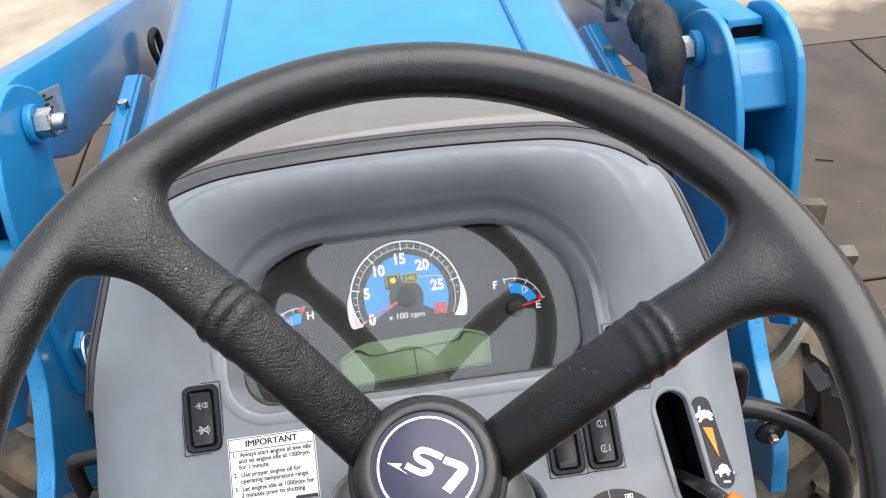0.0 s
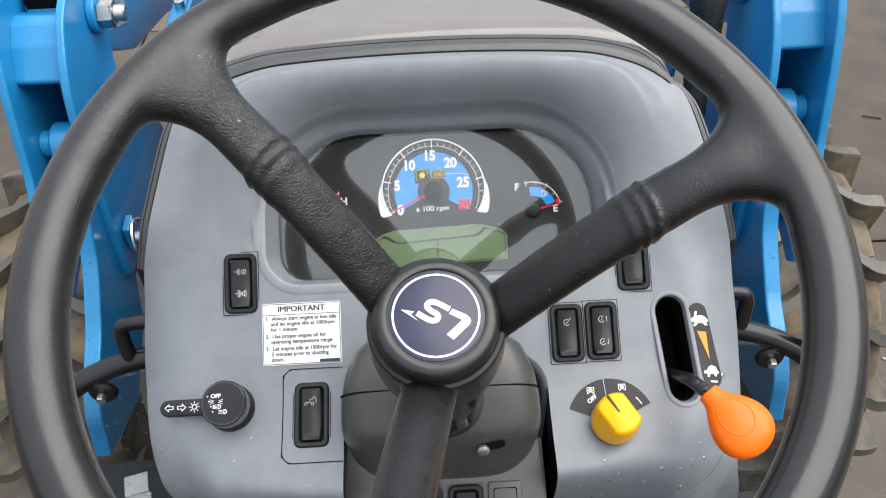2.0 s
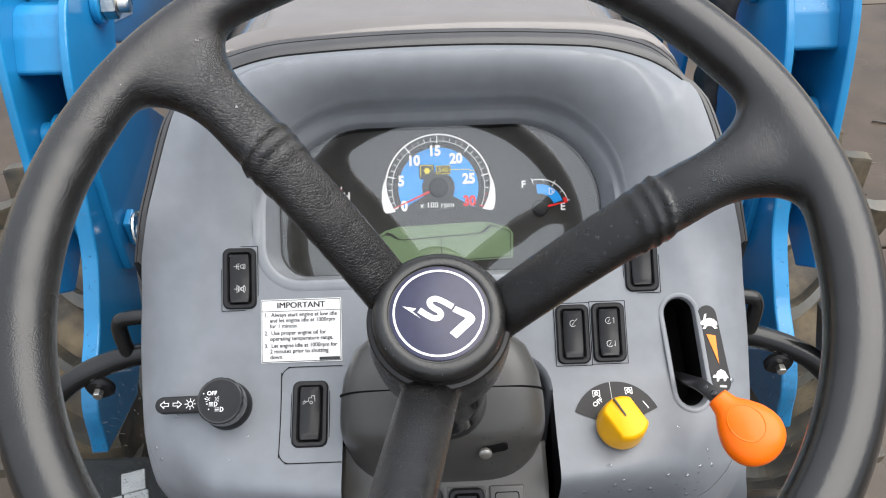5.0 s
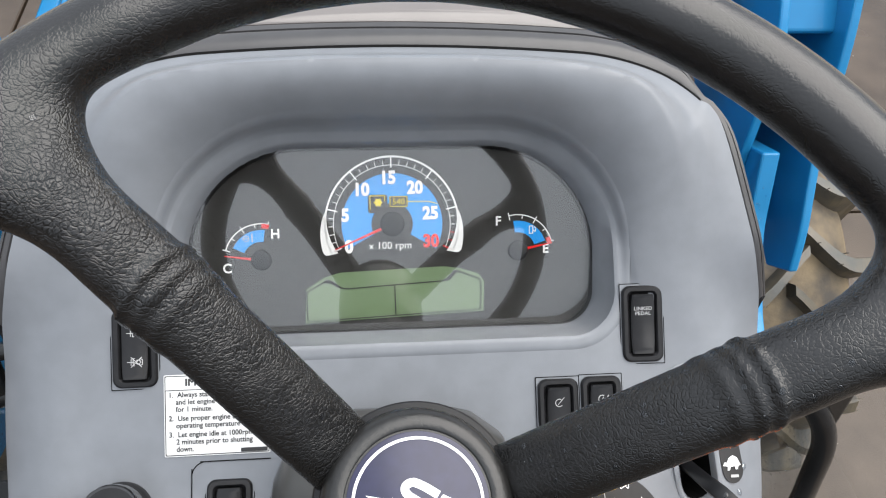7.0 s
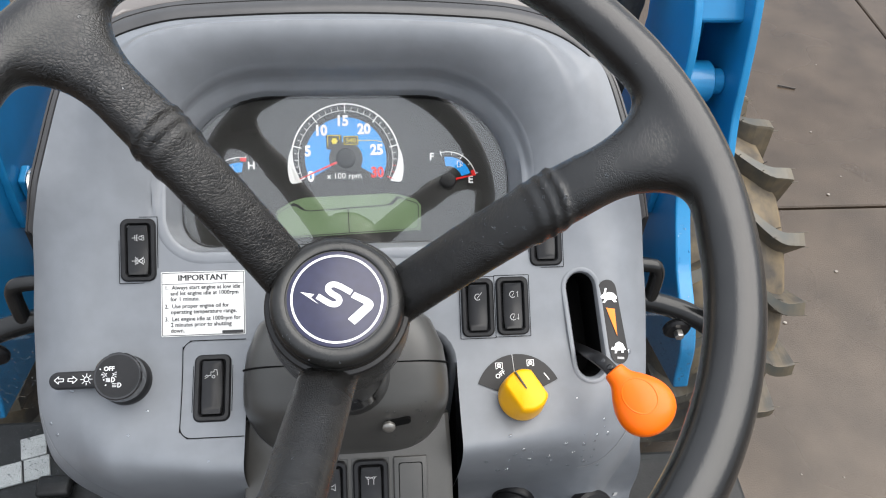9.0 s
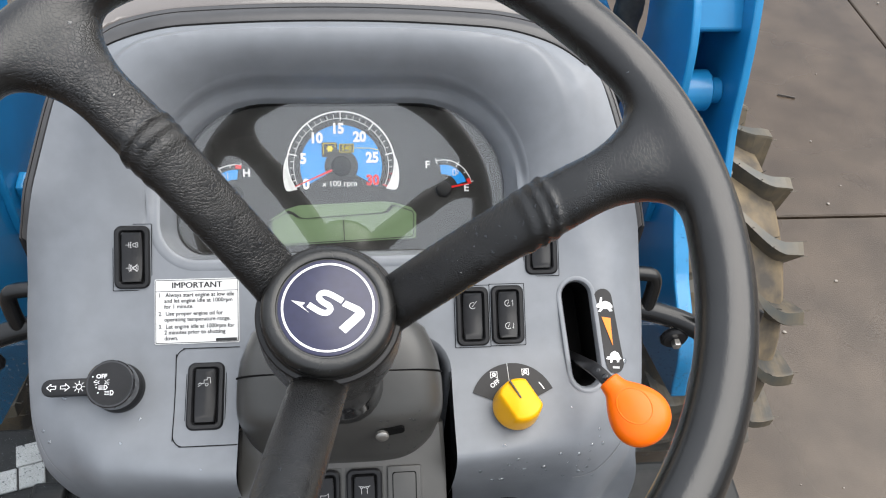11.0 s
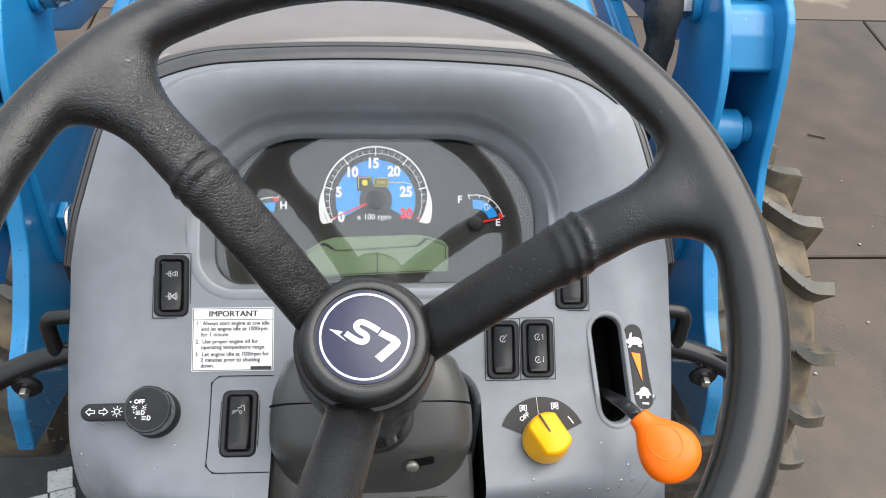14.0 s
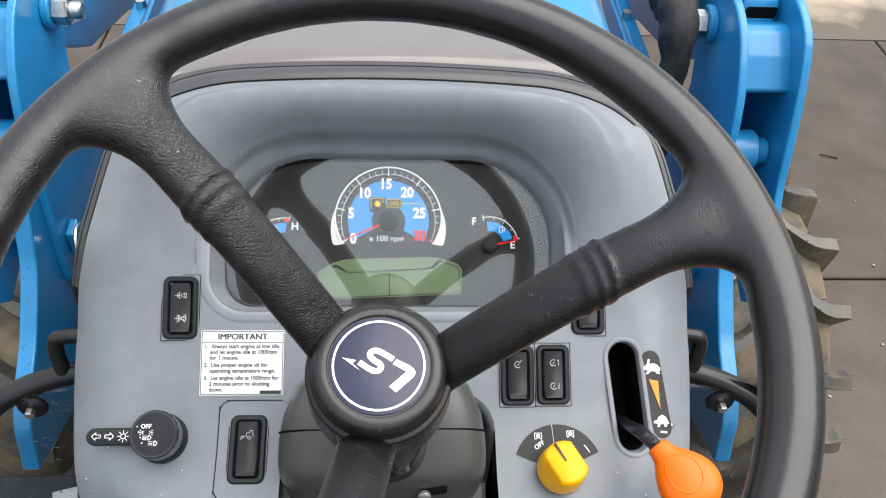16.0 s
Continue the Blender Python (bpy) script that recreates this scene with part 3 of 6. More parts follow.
for s in (-1, 1):
    bm = bmesh.new()
    outer, inner = [], []
    for i in range(15):
        q = i / 14
        a = radians(-27 + 40 * q)
        ro, ri = 0.0458 + 0.0058 * (1 - q) ** 0.7 * min(1, 0.55 + 3 * q), 0.0452 - 0.0034 * (1 - q) ** 1.3
        outer.append(bm.verts.new((TC[0] + s * ro * math.cos(a), max(TC[1] - 0.0202, TC[1] + ro * math.sin(a)), 0.0002)))
        inner.append(bm.verts.new((TC[0] + s * ri * math.cos(a), max(TC[1] - 0.0202, TC[1] + ri * math.sin(a)), 0.0002)))
    for i in range(14):
        bm.faces.new((outer[i], outer[i + 1], inner[i + 1], inner[i]))
    bmesh.ops.recalc_face_normals(bm, faces=bm.faces[:])
    flat("scale_end", bm, WHITE)
for i in range(31):
    a = 204 - 228 * i / 30
    big = i % 5 == 0
    ca, sa = math.cos(radians(a)), math.sin(radians(a))
    r0, r1 = (0.0385, 0.0445) if big else (0.0402, 0.0430)
    flat("scale_tick", bm_line([(TC[0] + r0 * ca, TC[1] + r0 * sa), (TC[0] + r1 * ca, TC[1] + r1 * sa)], 0.0009 if big else 0.0005, 0, 0.0002), WHITE if i < 28 else REDP)
for s, x, y, m in (("0", 617, 436, WHITE), ("5", 612, 381, WHITE), ("10", 641, 337, WHITE), ("15", 688, 317, WHITE), ("20", 735, 335, WHITE), ("25", 762, 380, WHITE), ("30", 762, 429, REDP)):
    flat("numeral", text_bm(s, 0.0118, *pt(x, y), 0, bold=0.00055, squeeze=0.92), m, 0.0018)
flat("caption", text_bm("x 100 rpm", 0.0070, *pt(690, 435), 0), WHITE, 0.0014)
# yellow marks: power take-off speed
x, y = pt(670, 359)
flat("mark_ground", bm_poly(rrect(x - 0.0003, y - 0.0008, 0.0066, 0.0062, 0.0015, 3), 0, 0.0002), DIAL, 0.0008)
flat("take_off_mark", joined(bm_line([(x - 0.0055, y - 0.0045), (x - 0.0055, y + 0.0045), (x + 0.0045, y + 0.0045), (x + 0.0045, y + 0.001)], 0.0005, 0, 0.0002), bm_poly([(x + (0.0032 if i % 2 == 0 else 0.0021) * math.cos(radians(30 * i)), y + (0.0032 if i % 2 == 0 else 0.0021) * math.sin(radians(30 * i))) for i in range(12)], 0, 0.0002)), YELLOWP, 0.0012)
x, y = pt(706, 358)
flat("mark_ground", bm_poly(rrect(x, y, 0.0064, 0.0038, 0.0008, 3), 0, 0.0002), DIAL, 0.0008)
flat("take_off_speed", joined(text_bm("540", 0.0058, x, y - 0.0002, 0), bm_line([(x - 0.0058, y - 0.0033), (x + 0.0058, y - 0.0033), (x + 0.0058, y + 0.0033), (x - 0.0058, y + 0.0033), (x - 0.0058, y - 0.0033)], 0.0004, 0, 0.0002), bm_line([(x + 0.0058, y), (x + 0.020, y - 0.0002), (x + 0.0265, y - 0.0018)], 0.0005, 0, 0.0002)), YELLOWP, 0.0012)


def needle(cx, cy, ang, length, hub):
    c, s = math.cos(radians(ang)), math.sin(radians(ang))
    bm = bm_poly([(cx - 0.0011 * s, cy + 0.0011 * c), (cx + length * c - 0.0003 * s, cy + length * s + 0.0003 * c), (cx + length * c + 0.0003 * s, cy + length * s - 0.0003 * c), (cx + 0.0011 * s, cy - 0.0011 * c)], 0.0016, 0.0022)
    nd = flat("needle", bm, REDP, 0, "red gauge needle")
    bm = bm_lathe([(hub, 0.0003), (hub, 0.0028), (hub * 0.9, 0.0036), (hub * 0.55, 0.0040)], 32)
    bmesh.ops.translate(bm, vec=(cx, cy, 0), verts=bm.verts)
    part("needle_hub", tilt(bm, 0), BLACK, nd, "", DM, smooth=True)


needle(*TC, 203, 0.0425, 0.0083)
for cx, cy, a0, a1, na, low, high, pl, ph, redat in ((-0.0856, 0.1212, 163, 78, 172, "C", "H", pt(406, 468), pt(490, 410), 82), (0.0903, 0.1233, 104, 14, 11, "E", "F", pt(969, 448), pt(883, 397), 16)):
    flat("scale_ring", bm_band(cx, cy, 0.0243, 0.0250, a0, a1, 0, 0.0002, 24), WHITE)
    flat("dial_face", bm_band(cx, cy, 0.0125, 0.0205, a0 - 6 if low == "E" else a0 - 8, a1 + 4, 0, 0.0002, 24), BLUEP)
    for i in range(5):
        a = radians(a0 + (a1 - a0) * i / 4)
        flat("scale_tick", bm_line([(cx + 0.0218 * math.cos(a), cy + 0.0218 * math.sin(a)), (cx + 0.0265 * math.cos(a), cy + 0.0265 * math.sin(a))] if i % 2 == 0 else [(cx + 0.0225 * math.cos(a), cy + 0.0225 * math.sin(a)), (cx + 0.0246 * math.cos(a), cy + 0.0246 * math.sin(a))], 0.0006, 0, 0.0002), WHITE)
    flat("red_zone", bm_band(cx, cy, 0.0215, 0.0246, redat - 6, redat + 6, 0, 0.0003, 6), REDP, 0.0006)
    for s, p in ((low, pl), (high, ph)):
        flat("numeral", text_bm(s, 0.0088, *p, 0, bold=0.0002), WHITE, 0.0018)
    needle(cx, cy, na, 0.0245, 0.0068)
    # small pictogram on the blue field
    a = radians((a0 + a1) / 2 + (0 if low == "C" else -4))
    x, y = cx + 0.0172 * math.cos(a), cy + 0.0172 * math.sin(a)
    if low == "C":
        flat("pictogram", joined(bm_band(x - 0.001, y, 0.0016, 0.0021, 0, 360, 0, 0.0002, 16), bm_line([(x - 0.0035, y), (x + 0.001, y)], 0.0005, 0, 0.0002), bm_line([(x + 0.003, y - 0.002), (x + 0.003, y + 0.003)], 0.0007, 0, 0.0002)), GREYPRINT, 0.0008)
    else:
        flat("pictogram", joined(bm_line([(x - 0.0015, y - 0.0025), (x + 0.001, y - 0.0025), (x + 0.001, y + 0.0025), (x - 0.0015, y + 0.0025), (x - 0.0015, y - 0.0025)], 0.0006, 0, 0.0002), bm_line([(x + 0.001, y), (x + 0.0026, y - 0.0015), (x + 0.003, y + 0.001), (x + 0.0022, y + 0.0018)], 0.0005, 0, 0.0002)), WHITE, 0.0008)
# green display with black outlines
lcd = flat("display", bm_poly([pt(*p) for p in ((537, 568), (855, 556), (857, 502), (846, 488), (812, 478), (784, 474), (600, 480), (572, 488), (540, 508))], 0, 0.0004), LCD, 0.0002, "green liquid crystal display, blank")
for line in (((541, 513), (576, 494), (586, 496), (600, 507), (612, 509), (780, 500), (790, 496), (802, 483), (814, 485), (848, 497), (851, 504), (850, 550), (846, 553), (546, 565), (541, 562), (541, 513)), ((696, 506), (697, 558))):
    flat("display_outline", bm_line([pt(*p) for p in line], 0.0007, 0, 0.0002), INK, 0.0008, parent=lcd)
flat("display_outline", bm_poly([pt(*p) for p in ((568, 497), (577, 491), (588, 495), (602, 506), (594, 506), (584, 499))], 0, 0.0002), INK, 0.0008, parent=lcd)
flat("display_outline", bm_poly([pt(*p) for p in ((778, 501), (790, 496), (802, 481), (814, 483), (806, 486), (795, 499))], 0, 0.0002), INK, 0.0008, parent=lcd)


# ---- switches ----
def on_skin(bm, up=0.0):
    """Lifts a flat drawing onto the curved skin."""
    xy = np.array([(v.co.x, v.co.y) for v in bm.verts])
    hz = hull(xy[:, 0], xy[:, 1])
    for v, z in zip(bm.verts, hz):
        v.co.z += float(z) + up
    return bm


def skin_plane(cu, cv):
    """A frame lying flat on the skin at a point."""
    e = 0.02
    z, zy = H1(cu, cv), H1(cu, cv + e) - H1(cu, cv - e)
    zx = H1(cu + e, cv) - H1(cu - e, cv)
    ey, ex = Vector((0, 2 * e, zy)).normalized(), Vector((2 * e, 0, zx)).normalized()
    ez = ex.cross(ey).normalized()
    ey = ez.cross(ex)
    return DM @ Matrix(((ex.x, ey.x, ez.x, cu), (ex.y, ey.y, ez.y, cv), (ex.z, ey.z, ez.z, z), (0, 0, 0, 1)))


def icon(kind):
    """Little pale pictograms, in units of one rocker width."""
    L = lambda *p: bm_line(list(p), 0.0004, 0, 0.0001)
    if kind == "puff":
        return joined(bm_band(0.0022, 0.0, 0.0011, 0.0015, 0, 360, 0, 0.0001, 14), bm_band(0.0038, 0.0009, 0.0008, 0.0012, -60, 160, 0, 0.0001, 10), bm_band(0.0038, -0.0009, 0.0008, 0.0012, -160, 60, 0, 0.0001, 10), L((-0.0042, 0), (0, 0)), L((-0.002, 0.0018), (-0.002, -0.0018)), L((-0.0008, 0.0022), (0.0, 0.0022)), L((-0.0008, -0.0022), (0.0, -0.0022)), L((-0.0008, 0.0022), (-0.0008, -0.0022)))
    if kind == "puff_off":
        return joined(icon("puff"), L((-0.002, -0.003), (0.0042, 0.003)), L((-0.002, 0.003), (0.0042, -0.003)))
    if kind == "work":
        return joined(L((-0.004, -0.0012), (-0.001, -0.0012), (-0.001, 0.0014), (0.0014, 0.0014), (0.0014, 0.003), (0.0036, 0.003), (0.004, -0.0012)), bm_band(0.001, -0.0022, 0.0009, 0.0013, 0, 360, 0, 0.0001, 12), L((-0.0055, -0.002), (-0.004, -0.0006)), L((-0.0055, -0.0034), (-0.003, -0.002)))
    if kind == "gauge":
        return joined(bm_band(0, 0, 0.0022, 0.0027, 60, 320, 0, 0.0001, 20), L((-0.0006, -0.001), (0.0032, 0.0034)))
    if kind == "gauge_up":
        return joined(bm_band(0, 0, 0.0022, 0.0027, 60, 320, 0, 0.0001, 20), L((-0.0004, -0.001), (0.0008, 0.001)), L((0.0042, -0.002), (0.0042, 0.0022), (0.0034, 0.0014)))
    if kind == "gauge_down":
        return joined(bm_band(0, 0, 0.0022, 0.0027, 60, 320, 0, 0.0001, 20), L((-0.0004, -0.001), (0.0008, 0.001)), L((0.0042, 0.0022), (0.0042, -0.002), (0.0034, -0.0012)))
    if kind == "beacon":
        return joined(L((-0.0022, -0.003), (-0.0022, 0.001)), L((0.0022, -0.003), (0.0022, 0.001)), bm_band(-0.0022, 0.002, 0.0007, 0.0011, 0, 360, 0, 0.0001, 10), bm_band(0.0022, 0.002, 0.0007, 0.0011, 0, 360, 0, 0.0001, 10), L((-0.0008, 0.0028), (0, 0.0016), (0.0008, 0.0028)), L((-0.0042, 0.0032), (-0.0034, 0.0026)), L((0.0042, 0.0032), (0.0034, 0.0026)))
    if kind == "horn":
        return joined(L((-0.003, -0.001), (-0.003, 0.001), (0.001, 0.001), (0.003, 0.0025), (0.003, -0.0025), (0.001, -0.001), (-0.003, -0.001)))
    return None


def rocker(cu, cv, hx, hy, marks, m=None, label="black two-position rocker switch in a square cut-out", rx=0.62, ry=0.80, plate=True, tip=0.0):
    m = m or skin_plane(cu, cv)
    if plate:
        body = part("rocker_switch", bm_box(0, 0, -0.0035, 2 * hx + 0.0024, 2 * hy + 0.0028, 0.0086, 0.0003, 1), GREY, TR, label, m)
        # thin near-black ring: shade of the cut-out gap drawn as colour
        part("cut_out_line", bm_loft([[(x, y, 0.0009) for x, y in rrect(0, 0, hx + 0.0013, hy + 0.0015, 0.0004, 1)], [(x, y, 0.0010) for x, y in rrect(0, 0, hx + 0.0008, hy + 0.0010, 0.0004, 1)]], cap=False), RECESS_SHADE, body, "", m)
    else:
        body = part("rocker_switch", bm_box(0, 0, -0.004, 2 * hx + 0.002, 2 * hy + 0.002, 0.0082, 0.0004, 1), GREY2, TR, label, m)
    rings = []
    for off, z in ((0, 0.0005), (0, 0.0022), (0.0012, 0.0036), (hx * (1 - rx) - 0.0016, 0.0036), (hx * (1 - rx) - 0.0002, 0.0022), (hx * (1 - rx), 0.0008)):
        rings.append([(x, y, z) for x, y in rrect(0, 0, hx - off, hy - off * (hy * (1 - ry)) / (hx * (1 - rx)), max(0.0055 - off * 0.6, 0.001), 5)])
    part("bezel", bm_loft(rings, cap=False), BLACK, body, "", m, smooth=True)
    # near-black floor, so the shade round the rocker is in its colour
    part("well", bm_poly(rrect(0, 0, hx * rx + 0.001, hy * ry + 0.001, 0.003, 4), 0.0006, 0.0014), RECESS_SHADE, body, "", m)
    # the rocker itself: a see-saw with a pressed end
    ax, ay = hx * rx - 0.0006, hy * ry - 0.0006
    rings = []
    for k in range(15):
        y = -ay + 2 * ay * k / 14
        q = y / ay
        z = 0.0036 + 0.0016 * abs(q) ** 1.6 + tip * q
        wx = ax * (1 - 0.10 * (1 - abs(q)) ** 0 * abs(q) ** 4)
        rings.append([(-wx, y, 0.0012), (-wx, y, z - 0.0007), (-wx + 0.0009, y, z), (wx - 0.0009, y, z), (wx, y, z - 0.0007), (wx, y, 0.0012)])
    part("rocker", bm_loft(rings, closed=True), SATIN, body, "satin black rocker", m, smooth=True)
    for kind, y in marks:
        q = y / ay
        z = 0.0037 + 0.0016 * abs(q) ** 1.6 + tip * q
        if kind == "linked":
            bm = joined(text_bm("LINKED", 0.0034, 0, y + 0.0016, z, squeeze=1.05), text_bm("PEDAL", 0.0034, 0, y - 0.0016, z, squeeze=1.05))
            for v in bm.verts:
                v.co.z += (v.co.y - y) * (0.0016 * 1.6 * abs(q) ** 0.6 * (1 if y > 0 else -1) / ay + tip / ay)
        else:
            bm = icon(kind)
            bmesh.ops.translate(bm, vec=(0, y, z), verts=bm.verts)
            for v in bm.verts:
                v.co.z += (v.co.y - y) * (0.0016 * 1.6 * abs(q) ** 0.6 * (1 if y > 0 else -1) / ay + tip / ay) + 0.0001
        part("symbol", bm, GREYPRINT, body, "", m)
    return body


rocker(-0.1602, 0.0676, 0.0134, 0.0247, (("puff", 0.0095), ("puff_off", -0.0085)))
rocker(-0.1040, -0.0422, 0.0140, 0.0262, (("work", 0.0105),), tip=0.0008)
rocker(0.1656, 0.0710, 0.0134, 0.0252, (("linked", 0.0085),), label="black rocker switch lettered linked pedal", tip=0.0008)
rocker(0.1070, 0.0132, 0.0134, 0.0238, (("gauge", 0.0085),), tip=0.0008)
rocker(0.1358, 0.0138, 0.0134, 0.0238, (("gauge_up", 0.0092), ("gauge_down", -0.0092)))

# raised surround of the work-light switch
seam_line = [(-0.0790, -0.0050)] + [(-0.1183 + 0.009 * math.cos(radians(t)), -0.0140 + 0.009 * math.sin(radians(t))) for t in range(90, 181, 15)] + [(-0.1183 + 0.009 * math.cos(radians(t)), -0.0690 + 0.009 * math.sin(radians(t))) for t in range(180, 271, 15)] + [(-0.0790, -0.0780)]
part("switch_panel_seam", on_skin(bm_line(dense(seam_line, 4), 0.0006, 0, 0.0004), 0.0002), RECESS_SHADE, console, "", DM)

# ---- sticker ----
LM = skin_plane(-0.1112, 0.0242)
sticker = part("sticker", bm_poly(rrect(0, 0, 0.0324, 0.0254, 0.0008, 2), 0.0002, 0.0006), PAPER, TR, "white vinyl sticker with black engine instructions", LM)
part("sticker_border", bm_loft([[(x, y, 0.0008) for x, y in rrect(0, 0, 0.0318, 0.0248, 0.0006, 2)], [(x, y, 0.0008) for x, y in rrect(0, 0, 0.0313, 0.0243, 0.0006, 2)]], cap=False), INK, sticker, "", LM)
part("sticker_rule", bm_line([(-0.0312, 0.0158), (0.0312, 0.0158)], 0.0004, 0.0007, 0.0009), INK, sticker, "", LM)
part("sticker_heading", joined(*[text_bm("IMPORTANT", 0.0066, d, 0.0203, 0.0008 + abs(d) * 0.1, squeeze=1.05) for d in (-0.00018, 0.0, 0.00018)]), INK, sticker, "", LM)
for s, x, y in (("1.  Always start engine at low idle", -0.0296, 0.0128), ("and let engine idle at 1000rpm", -0.0252, 0.0083), ("for 1 minute.", -0.0252, 0.0038), ("2.  Use proper engine oil for", -0.0296, -0.0018), ("operating temperature range.", -0.0252, -0.0063), ("3.  Let engine idle at 1000rpm for", -0.0296, -0.0119), ("2 minutes prior to shutting", -0.0252, -0.0164), ("down.", -0.0252, -0.0209)):
    part("sticker_line", text_bm(s, 0.0046, x, y, 0.0008, "LEFT", squeeze=0.93, bold=0.00006), INK, sticker, "", LM)
part("sticker_code", bm_poly(rrect(0.0225, -0.0229, 0.0082, 0.0012, 0.0003, 2), 0.0006, 0.0009), INK, sticker, "", LM)

# ---- light switch with turn signal stalk ----
KM = skin_plane(-0.1690, -0.0335) @ Matrix.Scale(0.93, 4) @ Matrix.Diagonal((1, 1, 1.15, 1))
light = part("light_switch", bm_lathe([(0.0205, -0.012), (0.0205, 0.003), (0.0195, 0.006), (0.0175, 0.0095), (0.0175, 0.012)], 48), BLACK, TR, "round black light switch knob with white symbols and a flat stalk", KM, smooth=True)
rings = []
for r, z, dent in ((0.0165, 0.0120, 0), (0.0192, 0.0125, 0), (0.0194, 0.0150, 0.0005), (0.0194, 0.0225, 0.0009), (0.0193, 0.0236, 0.0003), (0.0184, 0.0244, 0), (0.0173, 0.0245, 0)):
    rings.append([((r - dent * max(0, math.cos(9 * a)) ** 4) * math.cos(a), (r - dent * max(0, math.cos(9 * a)) ** 4) * math.sin(a), z) for a in [2 * math.pi * i / 108 for i in range(108)]])
part("knob", bm_loft(rings), GLOSSBLK, light, "", KM, smooth=True)
part("knob_face", bm_lathe([(0.0171, 0.0242), (0.0171, 0.0246)], 48), BLACK, light, "", KM)
part("knob_lettering", text_bm("OFF", 0.0047, -0.0066, 0.0060, 0.0248, bold=0.00012), WHITE, light, "", KM)
syms = joined(*[bm_band(-0.0135 + 0.0016 * i, 0.006 - 0.0043 * i, 0.0001, 0.0006, 0, 360, 0.0246, 0.0248, 8) for i in range(4)],
              bm_band(-0.0080, 0.0013, 0.0009, 0.0013, 90, 270, 0.0246, 0.0248, 8), bm_band(-0.0040, 0.0013, 0.0009, 0.0013, -90, 90, 0.0246, 0.0248, 8),
              *[bm_line([(-0.0098, 0.0013 + d), (-0.0112, 0.0013 + 1.6 * d)], 0.0004, 0.0246, 0.0248) for d in (-0.0012, 0, 0.0012)],
              *[bm_line([(-0.0022, 0.0013 + d), (-0.0008, 0.0013 + 1.6 * d)], 0.0004, 0.0246, 0.0248) for d in (-0.0012, 0, 0.0012)],
              bm_line([(-0.0042, -0.0045), (-0.0042, -0.0011), (-0.0028, -0.0013), (-0.0018, -0.0028), (-0.0028, -0.0043), (-0.0042, -0.0045)], 0.0006, 0.0246, 0.0248),
              *[bm_line([(-0.0085, -0.0028 + d), (-0.0055, -0.0028 + d)], 0.0004, 0.0246, 0.0248) for d in (-0.0014, -0.0005, 0.0004, 0.0013)],
              bm_line([(0.0008, -0.0089), (0.0008, -0.0055), (0.0022, -0.0057), (0.0032, -0.0072), (0.0022, -0.0087), (0.0008, -0.0089)], 0.0006, 0.0246, 0.0248),
              *[bm_line([(-0.0035, -0.0072 + d), (-0.0005, -0.0072 + d)], 0.0004, 0.0246, 0.0248) for d in (-0.0012, 0, 0.0012)])
part("knob_symbols", syms, WHITE, light, "", KM)
stalk = part("stalk", bm_poly(stadium(-0.0515, 0.0005, -0.016, 0.0008, 0.0070), 0.006, 0.0115, 0.0016), BLACK, light, "flat black stalk with white arrows", KM, smooth=True)
ARW = [(-0.0536, 0.0005), (-0.0504, 0.0034), (-0.0504, 0.0017), (-0.0466, 0.0017), (-0.0466, -0.0007), (-0.0504, -0.0007), (-0.0504, -0.0024), (-0.0536, 0.0005)]
bm = joined(bm_line(ARW, 0.0005, 0.0115, 0.0118), bm_line([(-0.0895 - x, y) for x, y in ARW], 0.0005, 0.0115, 0.0118),
            bm_band(-0.0285, 0.0005, 0.0017, 0.0023, 0, 360, 0.0115, 0.0118, 16), *[bm_line([(-0.0285 + 0.003 * math.cos(a), 0.0005 + 0.003 * math.sin(a)), (-0.0285 + 0.0045 * math.cos(a), 0.0005 + 0.0045 * math.sin(a))], 0.0005, 0.0115, 0.0118) for a in [radians(45 * i) for i in range(8)]])
part("stalk_symbols", bm, WHITE, light, "", KM)

# ---- power take-off knob ----
PM = skin_plane(0.1370, -0.0610)


def lay(bm, up=0.0004):
    """Puts a flat print on the skin round the knob."""
    bmesh.ops.translate(bm, vec=(0.1370, -0.0610, 0), verts=bm.verts)
    return on_skin(bm, up)


plate = part("take_off_switch", lay(bm_band(0, 0, 0.0165, 0.0355, 24, 158, 0, 0.0004, 36)), STICK, TR, "yellow rotary power take-off knob over a charcoal scale", DM)
bm = joined(*[b for x, y in ((-0.0148, 0.0268), (0.0110, 0.0282)) for b in (bm_band(x, y, 0.0006, 0.0017, 0, 360, 0, 0.0002, 10), bm_line([(x - 0.0027, y - 0.0022), (x - 0.0027, y + 0.0022), (x + 0.0027, y + 0.0022), (x + 0.0027, y - 0.0022)], 0.0005, 0, 0.0002), bm_line([(x - 0.0022, y - 0.0026), (x - 0.0012, y - 0.0018)], 0.0005, 0, 0.0002), bm_line([(x + 0.0022, y - 0.0026), (x + 0.0012, y - 0.0018)], 0.0005, 0, 0.0002))],
            *[bm_band(0, 0, 0.0195, 0.0204, a, a + 6, 0, 0.0002, 4) for a in range(60, 84, 8)], bm_line([(0.0290 * math.cos(radians(a)), 0.0290 * math.sin(radians(a))) for a in (30, 36, 42)], 0.0007, 0, 0.0002))
part("scale_symbols", lay(bm, 0.0010), WHITE, plate, "", DM)
part("scale_divider", lay(bm_line([(-0.0025, 0.0175), (-0.0036, 0.0352)], 0.0005, 0, 0.0002), 0.0010), GREYPRINT, plate, "", DM)
part("scale_lettering", lay(text_bm("OFF", 0.0050, -0.0142, 0.0198, 0, rot=34, bold=0.0001), 0.0010), WHITE, plate, "", DM)
